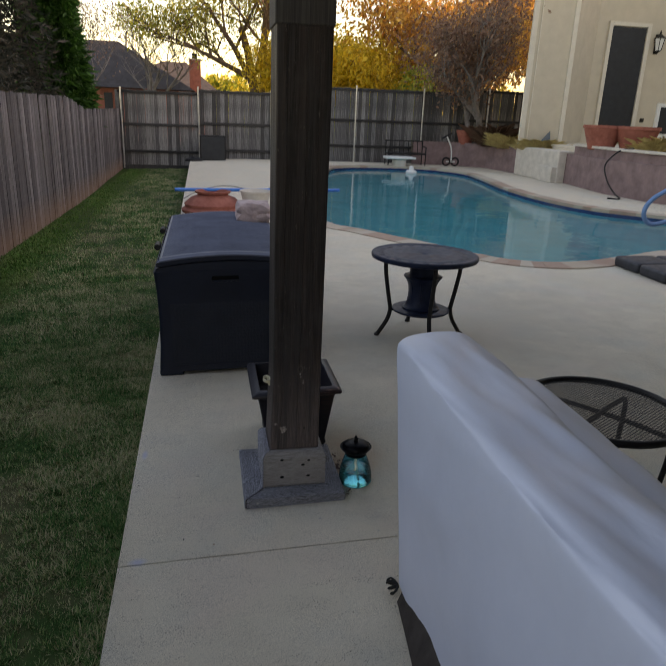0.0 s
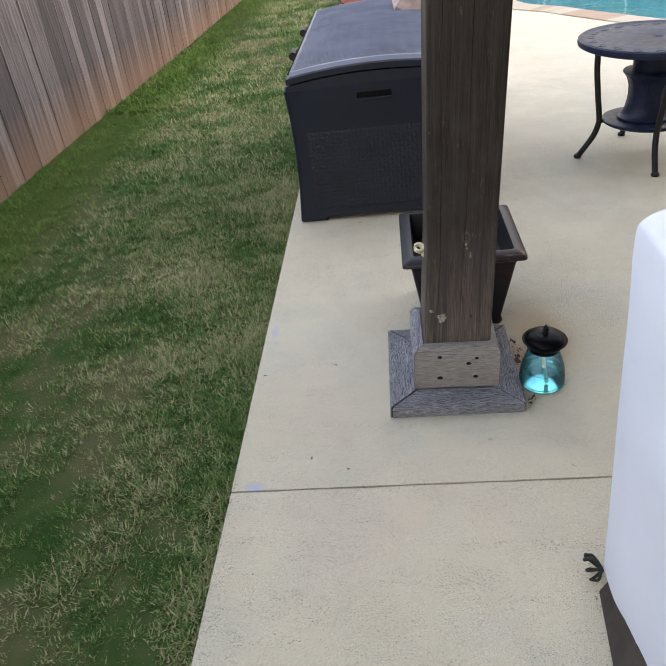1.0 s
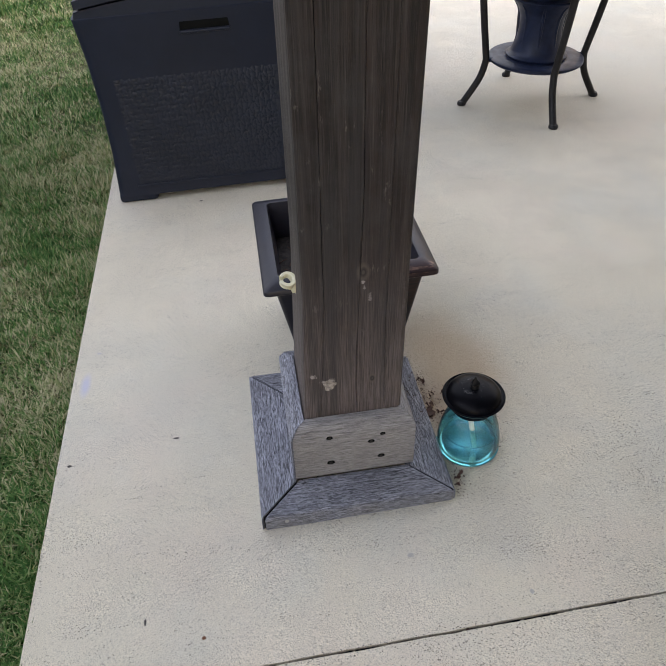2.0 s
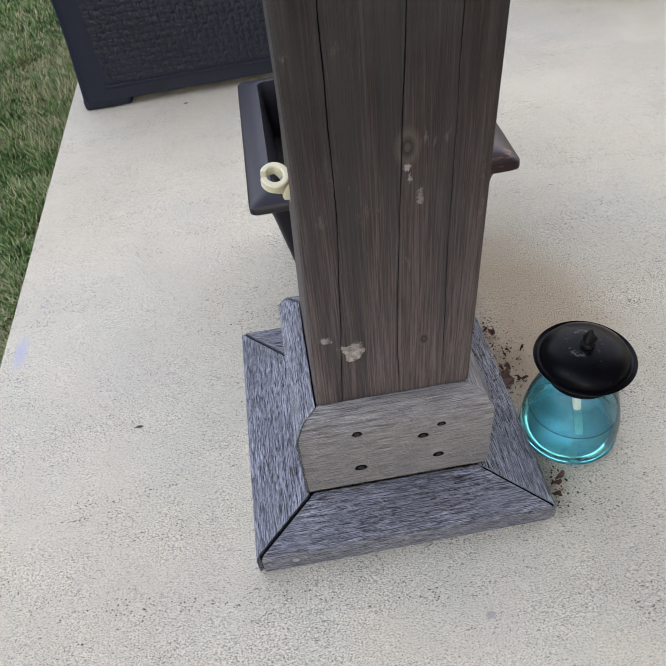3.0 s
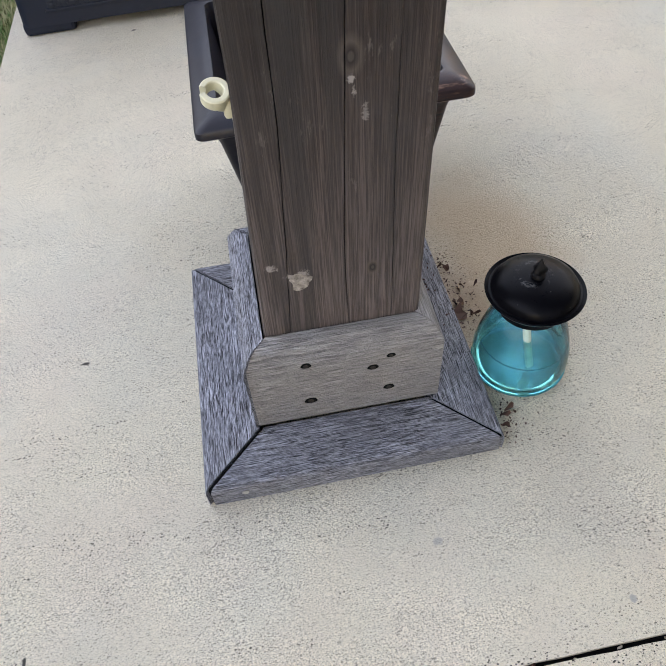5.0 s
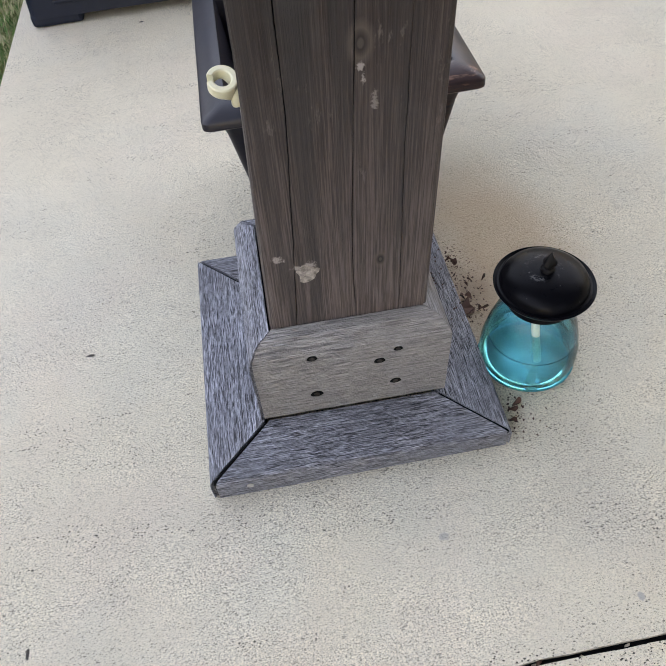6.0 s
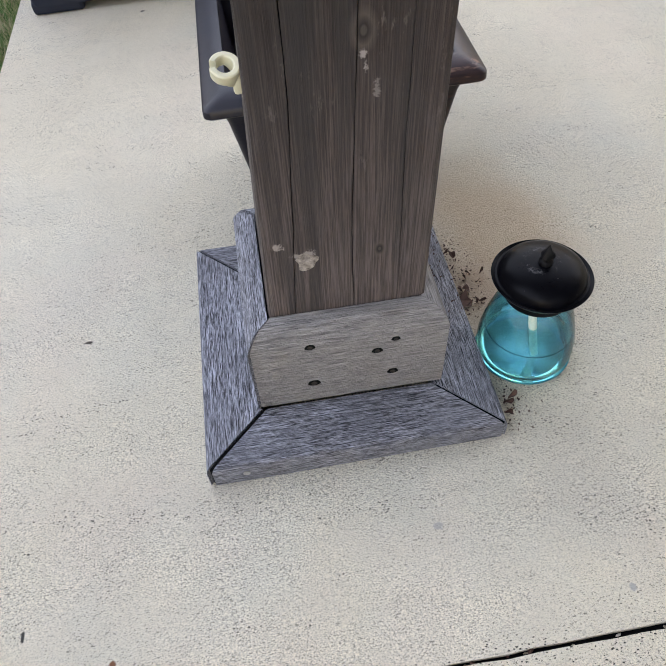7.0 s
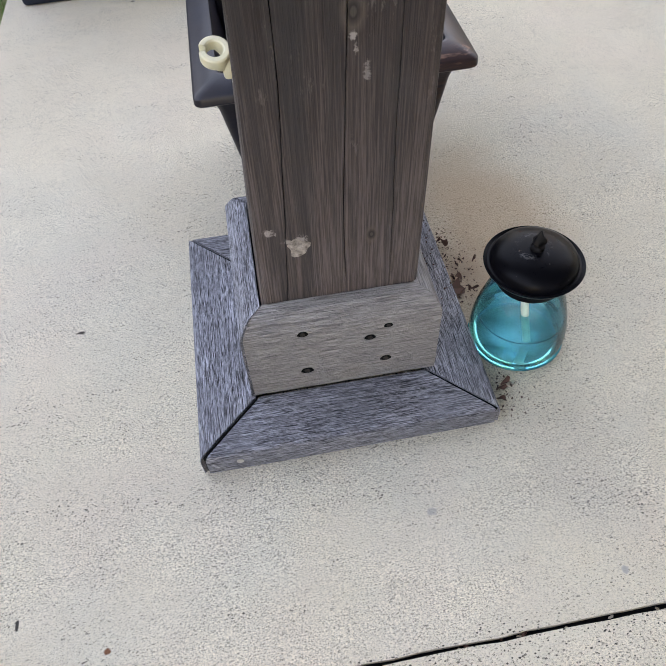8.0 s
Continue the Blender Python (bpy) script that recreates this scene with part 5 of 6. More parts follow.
for v in bm.verts:
    if v.co.z < 0.1 and v.co.x < 0.4:
        v.co.x -= 0.014 + 0.045 * min(1, max(0, (-0.90 - v.co.y) / 0.4))
    elif v.co.z > 0.1 and v.co.x < 0.4:
        v.co.x += 0.06
part("skirt", bm, M_SKIRT, covered, "dark brown fabric skirt")
q = random.Random(8)
for k in range(5):
    a = radians(150 + 26 * k)
    tip = (0.276 + 0.020 * math.cos(a), -0.83 + 0.035 * math.sin(a * 2), 0.035 + 0.022 * math.sin(a) + 0.010 * (k - 2))
    part("tie_cord", tube(curve_through([(0.287, -0.842, 0.045), ((0.287 + tip[0]) / 2, tip[1] - 0.01, tip[2] + 0.016), tip, ((0.285 + tip[0]) / 2, tip[1] + 0.015, max(0.006, tip[2] - 0.016)), (0.289, -0.845, 0.04)], 5), 0.0038, 6), M_BLACKCORD, covered, smooth=True)

# ---- things farther along the deck ----
terra = thing("terracotta_urn", (-0.23, 8.25, deck_z(-0.6)), "wide ribbed terracotta urn on the deck", "pot")
part("body", lathe([(0.0, 0.0), (0.42, 0.0), (0.50, 0.06), (0.51, 0.10), (0.45, 0.14), (0.46, 0.19), (0.43, 0.22), (0.36, 0.28), (0.25, 0.325), (0.24, 0.34), (0.28, 0.36), (0.29, 0.39), (0.27, 0.395), (0.24, 0.37), (0.22, 0.30), (0.0, 0.28)], 48), M_TERRA, terra, smooth=True)
solid("pool_pole", tube([(-0.84, 8.45, 0.328), (0.45, 8.55, 0.331), (1.95, 8.70, 0.334)], 0.028, 10), M_BLUE, "bright blue aluminium pool pole laid across two pots", "pole")
solid("grey_planter", lathe([(0.0, 0.0), (0.16, 0.0), (0.20, 0.2), (0.24, 0.36), (0.26, 0.37), (0.26, 0.395), (0.24, 0.395), (0.21, 0.3), (0.0, 0.28)], 40), M_CAP, "pale grey round planter", "pot", place=(0.45, 8.13, deck_z(0.3)), smooth=True)
speaker = thing("black_cabinet", (-0.06, 20.25, deck_z(-0.2)), "black upright box cabinet standing against the fence", "cabinet")
part("body", one_box(-0.42, 0.42, -0.2, 0.2, 0.0, 0.80, 0.015), M_BLACK, speaker)
part("door", one_box(-0.38, 0.38, -0.212, -0.19, 0.04, 0.76, 0.008), M_SCREEN, speaker)
bm = bmesh.new()
bmesh.ops.create_icosphere(bm, subdivisions=3, radius=1.0)
for v in bm.verts:
    v.co = Vector((v.co.x * 0.3, v.co.y * 0.16, max(-0.2, v.co.z) * 0.11 * (1 + 0.5 * noise.noise(v.co * 2)) + 0.02))
solid("dark_bag", bm, M_BLACK, "small crumpled black bag beside the cabinet", "bag", place=(-0.68, 19.9, deck_z(-0.62)), smooth=True)
cable = curve_through([(-0.75, 10.3, 0.006), (-0.45, 11.6, 0.006), (0.1, 12.4, 0.006), (0.8, 11.5, 0.006), (1.5, 13.2, 0.006), (1.9, 15.5, 0.006), (2.0, 18.5, 0.006), (2.5, 20.2, 0.006)], 8)
for p in cable:
    p.z += deck_z(p.x)
solid("deck_cable", tube(cable, 0.010, 6), M_TWIG, "thin grey cable trailing over the concrete", "cable")

bench = thing("metal_bench", (6.5, 19.85, 0), "dark metal garden bench by the far fence", "bench")
part("seat", one_box(-0.68, 0.68, -0.25, 0.2, 0.36, 0.42, 0.01), M_BLACK, bench)
for k in range(9):
    xx = -0.66 + 1.32 * k / 8
    part("back_bar", tube([(xx, 0.2, 0.4), (xx, 0.27, 0.80)], 0.012, 6), M_BLACK, bench)
part("back_rail", tube([(-0.7, 0.27, 0.80), (0.7, 0.27, 0.80)], 0.022, 8), M_BLACK, bench)
for sx in (-0.66, 0.66):
    for sy in (-0.22, 0.2):
        part("leg", tube([(sx, sy, 0.0), (sx, sy, 0.62 if sy < 0 else 0.78)], 0.02, 8), M_BLACK, bench)
    part("arm", tube([(sx, -0.24, 0.61), (sx, 0.22, 0.63)], 0.02, 8), M_BLACK, bench)
bm = lathe([(0.0, 0.0), (0.24, 0.0), (0.24, 0.20), (0.28, 0.24), (0.0, 0.24)], 32)
white = thing("white_pedestal", (6.09, 19.15, 0.012), "white moulded pool-edge pedestal with a slab top", "pedestal")
part("drum", bm, M_CAP, white, smooth=True)
part("slab", one_box(-0.5, 0.5, -0.3, 0.3, 0.24, 0.31, 0.03), M_WHITE, white)
floater = thing("chlorine_floater", (6.14, 17.9, -0.14), "white chlorine floater in the water by the edge", "floater")
part("float_ring", lathe([(0.08, 0.0), (0.17, 0.02), (0.18, 0.08), (0.14, 0.12), (0.08, 0.13), (0.06, 0.25), (0.0, 0.27)], 24), M_WHITE, floater, smooth=True)
part("basket", lathe([(0.0, -0.25), (0.07, -0.24), (0.08, 0.0)], 16), M_WHITE, floater)

stand = thing("hose_stand", (8.1, 19.75, 0), "small black and white wheeled hose stand", "hose stand")
part("stem", tube(curve_through([(0.05, 0, 0.2), (0.02, 0, 0.6), (-0.12, 0, 0.9), (-0.18, 0, 1.0)], 5), 0.025, 8), M_WHITE, stand)
part("handle", tube(curve_through([(-0.35, 0, 0.93), (-0.18, 0, 1.02), (0.0, 0, 1.12)], 5), 0.03, 8), M_BLACK, stand)
for sx in (-0.13, 0.2):
    part("wheel", tube([(sx + 0.13 * math.cos(t * math.pi / 10), 0.03 * (sx > 0), 0.16 + 0.13 * math.sin(t * math.pi / 10)) for t in range(21)], 0.03, 8), M_BLACK, stand)
part("axle", tube([(-0.13, 0, 0.16), (0.2, 0.02, 0.16)], 0.02, 6), M_WHITE, stand)

base = thing("umbrella_base", (4.96, 3.78, 0), "black sectional umbrella base weights on the deck", "umbrella base")
for k, (sx, sy) in enumerate(((-0.27, -0.24), (0.27, -0.24), (-0.27, 0.24), (0.27, 0.24))):
    part("weight", one_box(sx - 0.255, sx + 0.255, sy - 0.225, sy + 0.225, 0.0, 0.125, 0.035, 3), M_RUBBER, base, smooth=True)
part("flange", lathe([(0.0, 0.125), (0.17, 0.125), (0.16, 0.14), (0.05, 0.15), (0.045, 0.30), (0.0, 0.30)], 28, (0.22, 0.24)), M_GALV, base, "grey metal flange", smooth=True)
part("pole", tube([(0.22, 0.24, 0.125), (0.22, 0.24, 1.3)], 0.024, 12), M_GALV, base)
hose = [(5.02, 3.99, 1.02), (4.90, 3.98, 0.99), (4.76, 3.98, 0.92), (4.61, 3.98, 0.83), (4.53, 3.98, 0.72), (4.54, 3.98, 0.61), (4.64, 3.98, 0.54), (4.82, 3.98, 0.57), (4.96, 3.99, 0.66), (5.01, 4.0, 0.8)]
solid("vacuum_hose", tube(curve_through(hose, 6), 0.026, 10), M_HOSE, "blue ribbed pool vacuum hose looped over a pole", "hose", smooth=True)
line = curve_through([(9.55, 11.6, 1.09), (9.25, 11.7, 1.02), (9.0, 11.8, 0.7), (8.98, 11.6, 0.35), (8.95, 11.2, 0.1), (8.85, 10.8, 0.02), (8.6, 10.9, 0.02)], 6)
solid("garden_hose", tube(line, 0.018, 8), M_BLACK, "black garden hose hanging down the planter wall", "hose")


def bowl(place, rr, h, label):
    b = thing("terracotta_bowl", place, label, "pot", "terracotta bowls on the planter wall")
    part("body", lathe([(0.0, 0.0), (rr * 0.62, 0.0), (rr * 0.95, h * 0.86), (rr, h * 0.87), (rr, h), (rr * 0.9, h), (rr * 0.58, 0.1), (0.0, 0.1)], 40), M_TERRA, b, smooth=True)
    part("soil", lathe([(rr * 0.84, h * 0.85), (0.0, h * 0.86)], 30), M_SOIL, b)
    return b


bowl((9.72, 13.25, 0.98), 0.50, 0.60, "wide terracotta bowl planter on the terrace")
bowl((10.32, 12.7, 0.98), 0.54, 0.60, "larger terracotta bowl planter on the terrace edge")
bowl((8.75, 20.12, 0.74), 0.34, 0.48, "terracotta pot beside the bare shrub")

# dead leaves caught beside the post foot
q = random.Random(31)
for k in range(16):
    x0, y0, s = 0.230 + 0.055 * q.random() ** 2, 0.02 + 0.16 * q.random(), q.choice((0.003, 0.004, 0.007, 0.017))
    if k > 12:
        x0, y0, s = 0.232 + 0.02 * q.random(), -0.20 + 0.05 * q.random(), 0.006
    bm = bmesh.new()
    n = 9
    ring = []
    for i in range(n):
        a = 2 * math.pi * i / n
        rr = s * (0.45 + 0.55 * abs(math.cos(a * 1.5))) * q.uniform(0.6, 1.25)
        ring.append(bm.verts.new((rr * math.cos(a) * 1.5, rr * math.sin(a), 0.004 * math.sin(2 * a) + 0.006 * math.cos(a))))
    mid = bm.verts.new((0, 0, -0.002))
    for i in range(n):
        bm.faces.new((mid, ring[i], ring[(i + 1) % n]))
    ob = solid("dead_leaf", bm, M_LEAFLITTER, "curled brown dead leaf lying on the concrete", "leaf", "dead leaves by the post", place=(x0, y0, 0.008 + deck_z(x0)))
    ob.rotation_euler = (q.uniform(-0.3, 0.3), q.uniform(-0.3, 0.3), q.uniform(0, 6.28))

# crumbs of leaf and soil round the post foot and the torch
q = np.random.default_rng(77)
n = 420
cx = np.where(q.random(n) < 0.75, 0.2305 + np.abs(q.normal(0, 0.022, n)), 0.155 + 0.06 * q.random(n))
cy = np.where(q.random(n) < 0.8, 0.09 + q.normal(0, 0.075, n), -0.19 + q.normal(0, 0.03, n))
cz = np.where(cx < 0.221, 0.046, 0.0035)
keep = (cy < 0.21) & (cy > -0.225) & ~((cx < 0.221) & (cy < -0.02))
c = np.stack([cx, cy, cz], 1)[keep]
n = len(c)
a, s = q.uniform(0, 6.28, n), q.uniform(0.0008, 0.0032, n)
u = np.stack([np.cos(a) * s, np.sin(a) * s, q.uniform(-0.3, 0.3, n) * s], 1)
w = np.stack([-np.sin(a) * s, np.cos(a) * s, q.uniform(0.1, 0.6, n) * s], 1) * 0.6
v = np.stack([c - u, c - w, c + u, c + w * 0.7], 1).reshape(-1, 3)
loose("leaf_litter", v, np.arange(n * 4).reshape(-1, 4), M_LEAFLITTER, "crumbled brown leaf litter beside the post foot", "leaf litter", "stuff").matrix_basis = DECK

# ---- neighbours beyond the fence ----
nb = thing("neighbour_house", (0, 0, 0), "neighbour's brick house with a grey hip roof", "house")
part("wall", one_box(-15, -1.6, 34.5, 39.5, -0.4, 2.6), M_BRICK, nb, "red brick wall")
bm = bmesh.new()
vs = [bm.verts.new(p) for p in ((-15.6, 34, 2.45), (-0.75, 34, 2.45), (-0.75, 40, 2.45), (-15.6, 40, 2.45), (-12, 37, 4.85), (-4.75, 37, 4.85))]
for idx in ((0, 1, 5, 4), (1, 2, 5), (2, 3, 4, 5), (3, 0, 4), (0, 3, 2, 1)):
    bm.faces.new([vs[i] for i in idx])
part("roof", bm, M_SHINGLE, nb, "grey shingle hip roof")
for vx in (-5.1, -4.75):
    part("vent_pipe", lathe([(0.09, 4.4), (0.09, 5.1), (0.14, 5.11), (0.14, 5.2), (0.0, 5.22)], 10, (vx + 0.8, 37.0)), M_GALV, nb)
part("window", one_box(-5.3, -4.9, 34.42, 34.52, 1.2, 2.2), M_SCREEN, nb)
far_house = thing("far_house", (0, 0, 0), "farther house with brown roof and brick chimney", "house")
part("wall", one_box(-6, 0.6, 52, 60, -0.4, 2.6), M_BRICK, far_house)
bm = bmesh.new()
vs = [bm.verts.new(p) for p in ((-6.4, 51.5, 2.6), (1.2, 51.5, 2.6), (1.2, 60.5, 2.6), (-6.4, 60.5, 2.6), (-3.6, 56, 5.1), (-1.6, 56, 5.1))]
for idx in ((0, 1, 5, 4), (1, 2, 5), (2, 3, 4, 5), (3, 0, 4), (0, 3, 2, 1)):
    bm.faces.new([vs[i] for i in idx])
part("roof", bm, M_SHINGLE, far_house)
ch = part("chimney", one_box(-1.08, -0.42, 39.8, 40.4, 0.0, 4.3, 0.01), M_BRICK, nb, "red brick chimney")
part("crown", one_box(-1.12, -0.38, 39.75, 40.45, 4.3, 4.38), M_CAP, ch)
part("flue_cap", one_box(-0.9, -0.62, 39.9, 40.2, 4.38, 4.66), M_LAMP, ch)


# ---- trees ----
def branches(seed, height, spread, lean=(0, 0), levels=3, r0=0.16, trunk=0.35, fork=3, droop=0.0):
    """Limbs as lines with radii, and the tips where leaves sit."""
    q = random.Random(seed)
    limbs, tips = [], []

    def grow(p, d, length, rad, level):
        pts, rs = [p], [rad]
        n = 5
        for i in range(n):
            d = (d + Vector((q.uniform(-0.22, 0.22), q.uniform(-0.22, 0.22), q.uniform(-0.05, 0.14) - droop * level * 0.1))).normalized()
            p = p + d * length / n
            pts.append(p)
            rs.append(rad * (1 - 0.55 * (i + 1) / n))
            if level >= 2:
                tips.append(p.copy())
        limbs.append((pts, rs, level))
        if level >= levels:
            tips.append(p.copy())
            return
        for k in range(fork + (level > 0)):
            i = q.randrange(2, n + 1)
            out = Vector((q.uniform(-1, 1), q.uniform(-1, 1), q.uniform(0.0, 0.9))).normalized()
            nd = (d * 0.55 + out * spread).normalized()
            grow(pts[i], nd, length * q.uniform(0.55, 0.85), rs[i] * 0.72, level + 1)

    grow(Vector((0, 0, 0)), Vector((lean[0], lean[1], 1)).normalized(), height * trunk, r0, 0)
    return limbs, tips


def leaves(tips, per, scatter, size, seed, flat=0.35):
    g = np.random.default_rng(seed)
    t = np.array([tuple(p) for p in tips])
    c = np.repeat(t, per, 0) + g.normal(0, scatter, (len(t) * per, 3))
    n = len(c)
    a = g.normal(0, 1, (n, 3))
    a /= np.linalg.norm(a, axis=1)[:, None]
    b = np.cross(a, g.normal(0, 1, (n, 3)))
    b /= np.linalg.norm(b, axis=1)[:, None]
    s = size * g.uniform(0.6, 1.3, (n, 1))
    v = np.stack([c - a * s, c + b * s * flat, c + a * s, c - b * s * flat], 1).reshape(-1, 3)
    f = np.arange(n * 4).reshape(-1, 4)
    return v, f


def tree(place, label, leaf, bark, seed, height, spread=0.8, lean=(0, 0), levels=3, r0=0.16, trunk=0.35, fork=3, per=40, scatter=0.35, size=0.09, droop=0.0, name="tree"):
    ob = thing(name, place, label, "tree" if name == "tree" else "shrub")
    limbs, tips = branches(seed, height, spread, lean, levels, r0, trunk, fork, droop)
    bm = bmesh.new()
    for pts, rs, level in limbs:
        tube(pts, rs, 8 if level < 2 else 4, bm, level == 0)
    part("trunk", bm, bark, ob, "branching trunk and limbs", smooth=True)
    if per:
        v, f = leaves(tips, per, scatter, size, seed)
        loose("crown", v, f, leaf, "loose leafy crown with gaps", "", "stuff", ob)
    return ob


tree((2.6, 30.0, -0.4), "leaning tree with sparse yellow-green autumn leaves", M_OLIVE, M_BARK, 11, 13.0, 0.95, (-0.16, 0), 4, 0.30, 0.44, 4, 5, 0.36, 0.10, 0.3)
tree((7.2, 27.5, -0.4), "broad tree in bright yellow autumn leaf", M_YELLOW, M_BARK, 5, 10.0, 1.1, (-0.1, 0), 4, 0.16, 0.28, 4, 7, 0.42, 0.12, 0.6)
tree((4.6, 28.5, -0.4), "yellow-leaved tree beyond the fence", M_YELLOW, M_BARK, 17, 8.5, 1.1, (0.1, 0), 4, 0.15, 0.28, 4, 6, 0.42, 0.10, 0.7)
tree((10.5, 28.0, -0.4), "tall tree in orange autumn leaf", M_ORANGE, M_BARK, 23, 13.0, 1.1, (-0.1, 0), 4, 0.24, 0.30, 4, 5, 0.45, 0.14, 0.6)
tree((14.5, 31.0, -0.4), "tall orange-brown autumn tree", M_ORANGE, M_BARK, 29, 13.5, 1.1, (-0.05, 0), 4, 0.24, 0.30, 4, 5, 0.45, 0.14, 0.6)
tree((9.45, 20.1, 0.7), "multi-stemmed shrub tree with rust-brown dry leaves", M_RUST, M_TWIG, 31, 10.2, 1.05, (-0.25, 0), 4, 0.14, 0.24, 4, 1, 0.30, 0.085, 0.3)
tree((9.0, 20.15, 0.7), "multi-stemmed shrub tree with rust-brown dry leaves", M_RUST, M_TWIG, 33, 9.2, 1.1, (-0.3, 0), 4, 0.11, 0.24, 4, 1, 0.30, 0.080, 0.3)
tree((-3.0, 32.0, -0.4), "bare winter tree behind the roof", M_OLIVE, M_TWIG, 41, 10.5, 0.95, (0.05, 0), 4, 0.15, 0.34, 4, 0, 0.25, 0.05, 0.1)
tree((-4.9, 25.0, -0.4), "bare winter tree with few leaves", M_RUST, M_TWIG, 43, 8.5, 0.9, (0.02, 0), 4, 0.11, 0.36, 4, 1, 0.3, 0.06, 0.1)

# bright conifer that hangs over the left fence, and a dull evergreen beside it
g = np.random.default_rng(4)


def conifer(place, label, leaf, height, width, n, size, seed, droop):
    ob = thing("tree", place, label, "tree")
    part("trunk", tube([(0, 0, 0), (0.05, 0, height * 0.6), (0, 0, height)], [0.13, 0.08, 0.02], 8), M_BARK, ob)
    q = np.random.default_rng(seed)
    h = q.uniform(0.12, 1.0, n) ** 0.9
    a = q.uniform(0, 2 * np.pi, n)
    lobe = 1 + 0.22 * np.sin(3 * a + 7 * h) + 0.16 * np.sin(7 * a - 11 * h)
    rad = width * (1.05 - h) ** 0.6 * lobe * np.sqrt(q.uniform(0.25, 1.0, n))
    c = np.stack([rad * np.cos(a), rad * np.sin(a), h * height], 1)
    out = np.stack([np.cos(a), np.sin(a), np.full(n, -droop)], 1) + q.normal(0, 0.7, (n, 3))
    out /= np.linalg.norm(out, axis=1)[:, None]
    b = np.cross(out, q.normal(0, 1, (n, 3)))
    b /= np.linalg.norm(b, axis=1)[:, None]
    s = size * q.uniform(0.5, 1.3, (n, 1))
    v = np.stack([c, c + out * s * 0.5 + b * s * 0.10, c + out * s, c + out * s * 0.5 - b * s * 0.10], 1).reshape(-1, 3)
    loose("crown", v, np.arange(n * 4).reshape(-1, 4), leaf, "dense drooping sprays", "", "stuff", ob)
    return ob


conifer((-4.12, 16.6, -0.4), "bright green feathery conifer behind the fence", M_PINE, 7.5, 0.82, 34000, 0.32, 6, 0.3)
conifer((-6.0, 13.5, -0.4), "dull grey-green evergreen behind the fence", M_DUSK, 9.5, 2.4, 52000, 0.24, 7, 0.0)
conifer((-4.75, 10.6, -0.4), "dull evergreen with brown vines behind the fence", M_DUSK, 7.0, 1.3, 20000, 0.15, 8, 0.2)

# far hedge and woods
def woods(name, x0, x1, y, h, n, size, leaf, label, seed):
    q = np.random.default_rng(seed)
    x = q.uniform(x0, x1, n)
    top = h * (0.72 + 0.2 * np.sin(x * 0.9) + 0.12 * np.sin(x * 2.3 + 1))
    c = np.stack([x, y + q.normal(0, 1.0, n), q.uniform(-0.4, 1, n) * top], 1)
    a = q.normal(0, 1, (n, 3))
    a /= np.linalg.norm(a, axis=1)[:, None]
    b = np.cross(a, q.normal(0, 1, (n, 3)))
    b /= np.linalg.norm(b, axis=1)[:, None]
    s = size * q.uniform(0.6, 1.3, (n, 1))
    v = np.stack([c - a * s, c + b * s * 0.5, c + a * s, c - b * s * 0.5], 1).reshape(-1, 3)
    loose(name, v, np.arange(n * 4).reshape(-1, 4), leaf, label, "woods", "stuff")


woods("far_hedge", -3, 16, 58, 4.8, 16000, 0.24, M_HEDGE, "far yellow-green hedge beyond the houses", 1)
woods("far_woods", -60, 60, 95, 6.5, 26000, 0.5, M_OLIVE, "far line of autumn woods", 2)
woods("garden_shrubs", 3.2, 9.0, 25.0, 3.6, 12000, 0.10, M_HEDGE, "yellow-green shrubs just beyond the fence", 3)

# straw-coloured grass clumps and stems in the planting bed
def tuft(place, n, length, material, label, seed, lean=0.5, name="ornamental_grass"):
    q = np.random.default_rng(seed)
    a = q.uniform(0, 2 * np.pi, n)
    base = np.stack([0.15 * q.normal(0, 1, n), 0.15 * q.normal(0, 1, n), np.zeros(n)], 1)
    d = np.stack([np.cos(a) * lean, np.sin(a) * lean, q.uniform(0.2, 1.0, n)], 1) * length * q.uniform(0.5, 1.1, (n, 1))
    side = np.stack([-np.sin(a), np.cos(a), np.zeros(n)], 1) * 0.012
    midp = base + d * 0.6
    tip = base + d * np.array([1.3, 1.3, 0.75])
    v = np.stack([base - side, base + side, midp + side, tip, midp - side], 1).reshape(-1, 3)
    ob = loose(name, v, np.arange(n * 5).reshape(-1, 5), material, label, "plant")
    ob.location = place
    return ob


tuft((9.7, 18.3, 0.72), 2600, 0.62, M_DRYGRASS, "clump of dry straw-yellow ornamental grass", 1, 0.9)
tuft((9.85, 16.75, 0.72), 1900, 0.50, M_DRYGRASS, "clump of dry straw-yellow ornamental grass", 2, 0.9)
tuft((9.45, 19.35, 0.72), 900, 1.0, M_RUST, "clump of rusty brown dead stems", 3, 0.6, "dry_shrub")
tuft((10.6, 12.1, 1.0), 500, 0.5, M_DRYGRASS, "clump of dry straw-yellow ornamental grass", 4, 0.9)
bm = bmesh.new()
vs = [bm.verts.new(p) for p in ((-0.3, 0, 0), (0.25, -0.1, 0.0), (0.3, 0.1, 0.62), (0.1, 0.2, 0.05), (0.0, -0.25, 0.08))]
for idx in ((0, 1, 2), (1, 3, 2), (3, 0, 2), (0, 4, 1), (0, 3, 4), (1, 4, 3)):
    bm.faces.new([vs[i] for i in idx])
solid("garden_ornament", bm, plain("dull_grey_metal", (0.10, 0.12, 0.125), 0.6), "small grey folded-metal garden ornament", "ornament", place=(9.95, 16.85, 0.74))

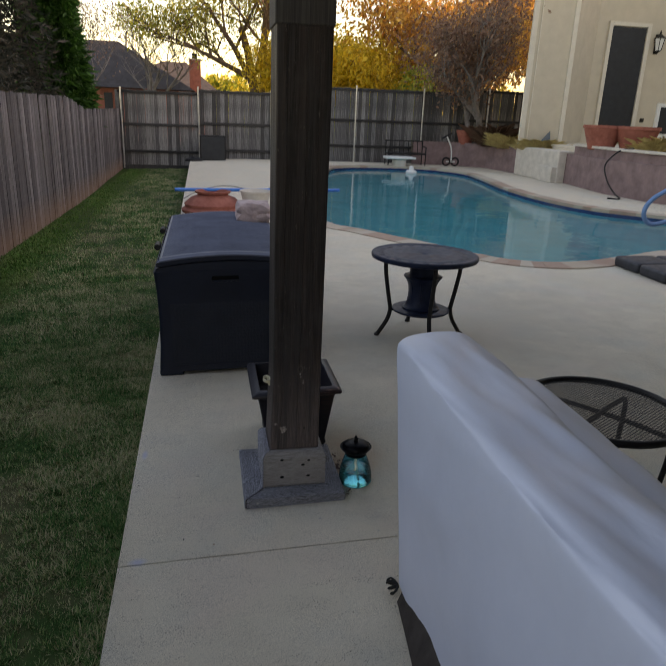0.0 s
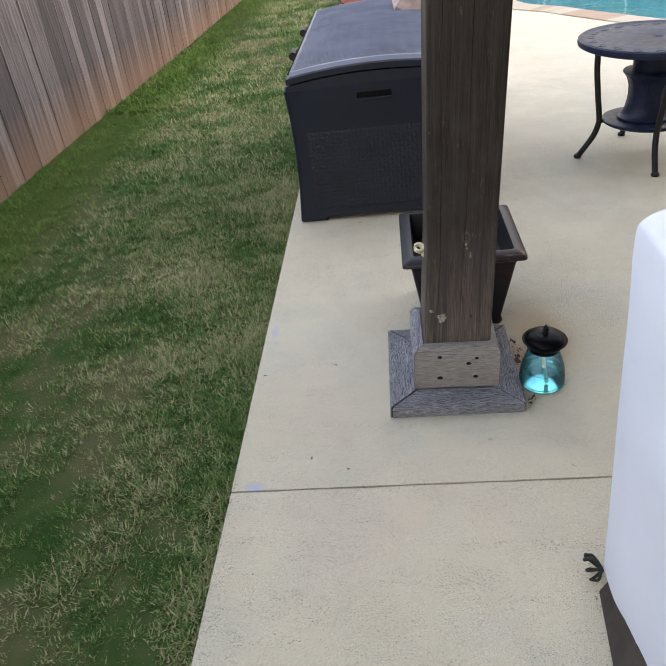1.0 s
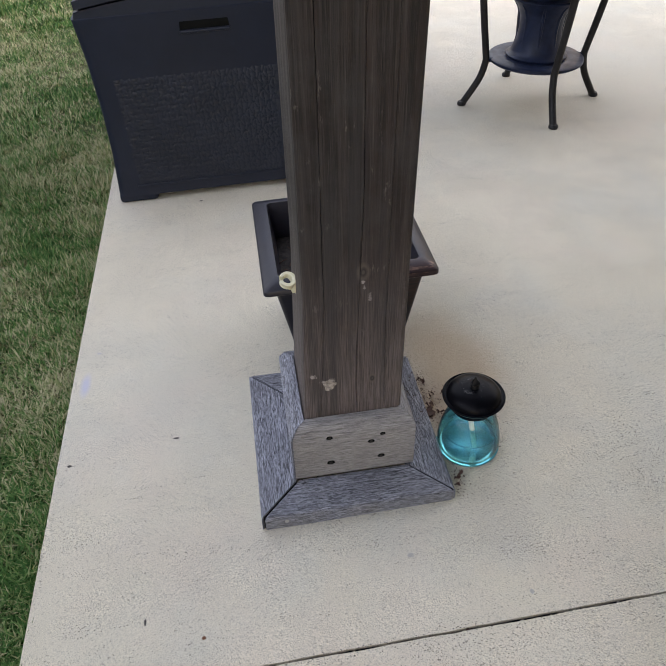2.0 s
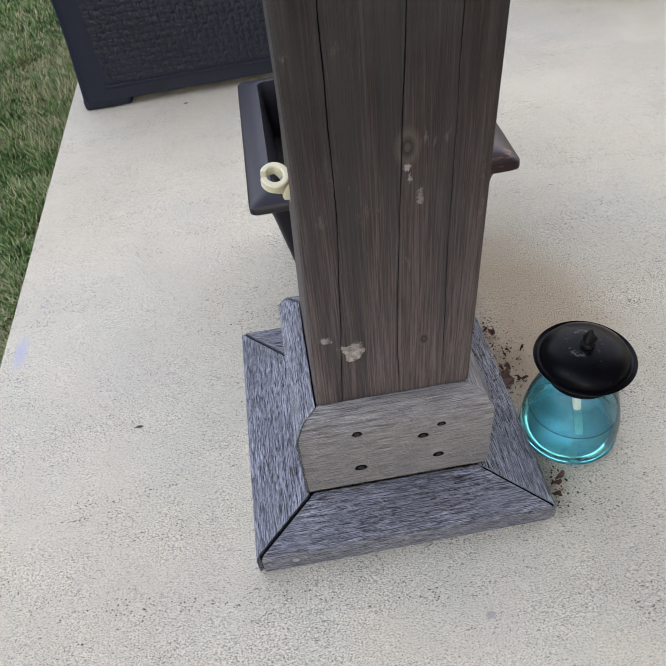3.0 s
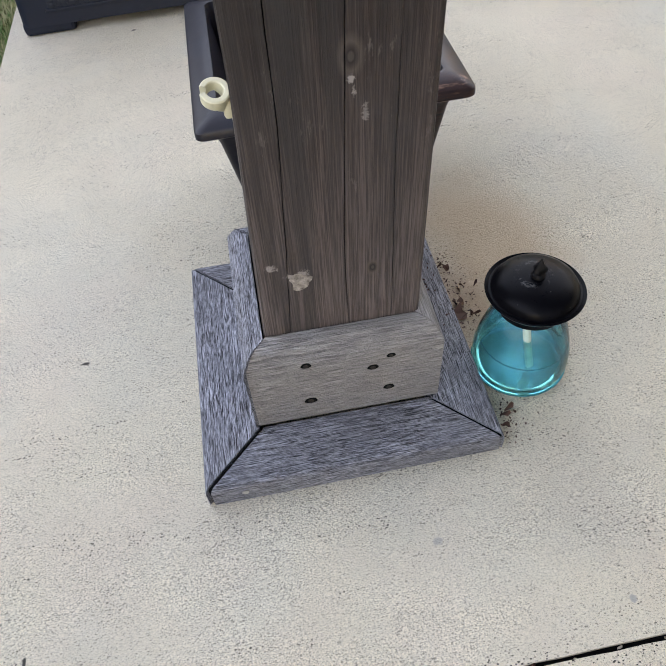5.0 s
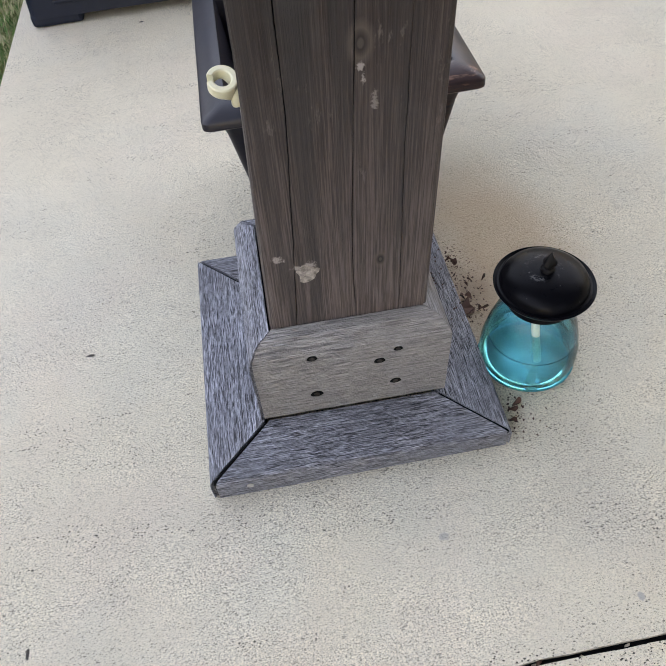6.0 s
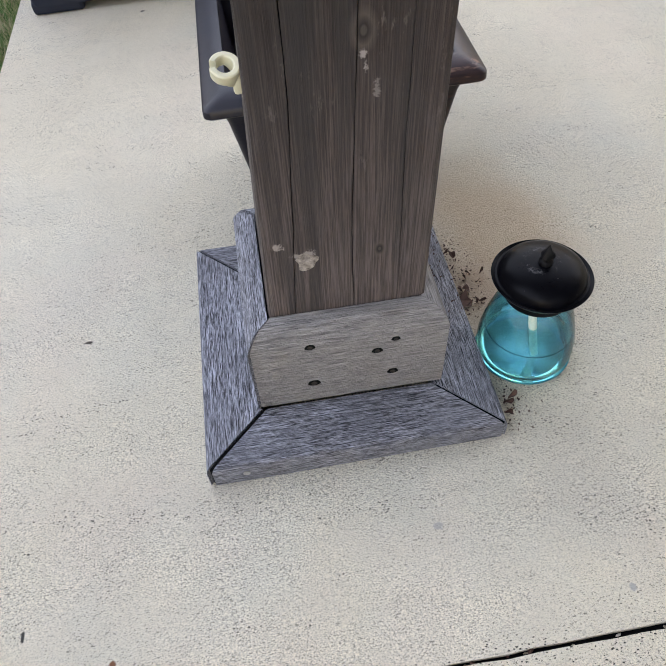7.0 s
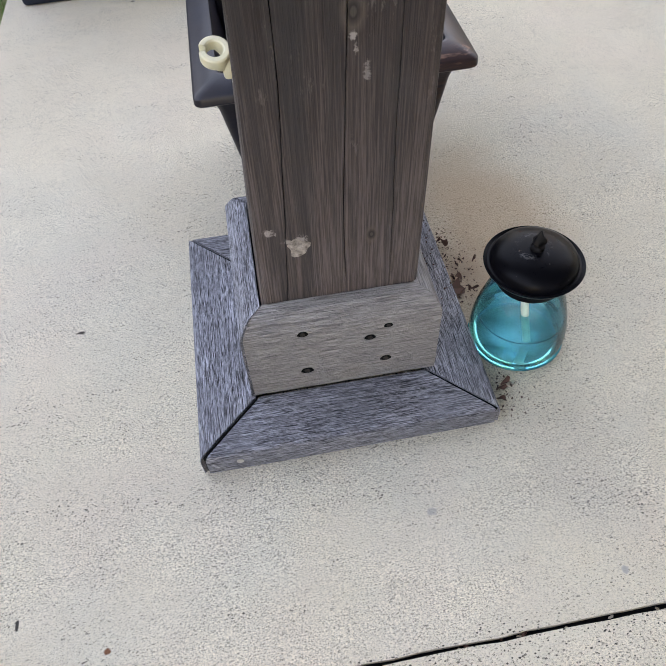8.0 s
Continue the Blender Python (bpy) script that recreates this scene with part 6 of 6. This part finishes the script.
# ---- coping stones ----
q = random.Random(14)
coping = thing("pool_coping", (0, 0, 0), "flagstone pool coping in tan and rust tones", "coping", kind="structure")
n = len(POOL)
i = 0
inn = offset_loop(POOL, -0.025)
while i < n:
    k = min(q.choice((1, 1, 2)), n - i)
    pa, pb = [inn[j % n] for j in range(i, i + k + 1)], [COPE_OUT[j % n] for j in range(i, i + k + 1)]
    mid = sum(pa + pb, Vector()) / len(pa + pb)
    wob = [q.uniform(-0.03, 0.05) for _ in pb]
    poly = [mid + (p - mid) * 0.985 for p in pa] + [mid + (p - mid) * 0.985 * (1 + w) for p, w in zip(pb[::-1], wob)]
    bm = prism([(p.x - mid.x, p.y - mid.y) for p in poly], -0.05, 0.010 + q.uniform(0, 0.006))
    ob = part("coping_stone", bm, M_COPING, coping)
    ob.location = mid
    i += k
bm = bmesh.new()
a = [bm.verts.new((p.x, p.y, -0.012)) for p in POOL]
b = [bm.verts.new((p.x, p.y, -0.012)) for p in offset_loop(POOL, 0.34)]
for i in range(n):
    j = (i + 1) % n
    bm.faces.new((a[i], a[j], b[j], b[i]))
part("mortar_bed", bm, M_CAP, coping)

# ---- lawn ----
def blades(name, n, x0, x1, y0, y1, length, width, seed, label, bias=1.0):
    q = np.random.default_rng(seed)
    x = q.uniform(x0, x1, n)
    y = y0 + (y1 - y0) * q.uniform(0, 1, n) ** bias
    s = np.clip(-0.7 - x, 0, 2.1) / 2.1
    z = -0.076 - 0.0155 * np.clip(y, 0, 24) - 0.040 * s
    clump = 0.75 + 0.5 * np.sin(x * 9 + 3 * np.sin(y * 5)) * np.sin(y * 8 + 2 * np.sin(x * 7)) * 0.5 + 0.25 * q.uniform(0, 1, n)
    clump = clump * (0.92 + 0.42 * np.sin(x * 38 + 2.5 * np.sin(y * 17)) * np.sin(y * 34 + 2.5 * np.sin(x * 21)))
    a = q.uniform(0, 2 * np.pi, n)
    l = 0.86 * length * clump * q.uniform(0.6, 1.25, n)
    lean = q.uniform(0.35, 1.9, n)
    d = np.stack([np.cos(a) * lean, np.sin(a) * lean, np.ones(n)], 1)
    d = d / np.linalg.norm(d, axis=1)[:, None] * l[:, None]
    side = np.stack([-np.sin(a), np.cos(a), np.zeros(n)], 1) * width * 1.15
    base = np.stack([x, y, z], 1)
    v = np.stack([base - side, base + side, base + d], 1).reshape(-1, 3)
    loose(name, v, np.arange(n * 3).reshape(-1, 3), M_GRASS, label, "grass", "stuff")


blades("lawn_grass", 210000, -2.82, -0.72, -2.9, 4.2, 0.045, 0.0030, 1, "short half-dormant lawn grass, green and straw coloured")
blades("lawn_grass", 110000, -2.82, -0.72, 4.2, 20.9, 0.055, 0.0060, 2, "short lawn grass farther along the fence", 1.5)
blades("lawn_grass", 240000, -2.35, -0.72, -1.7, 2.2, 0.038, 0.0026, 5, "dense short lawn grass beside the patio")
blades("lawn_grass", 60000, -2.82, -0.72, -6.4, -2.9, 0.045, 0.0036, 7, "short lawn grass beside the house")
blades("lawn_grass", 7000, -0.765, -0.722, -2.9, 6.0, 0.05, 0.0019, 3, "grass leaning over the concrete edge")
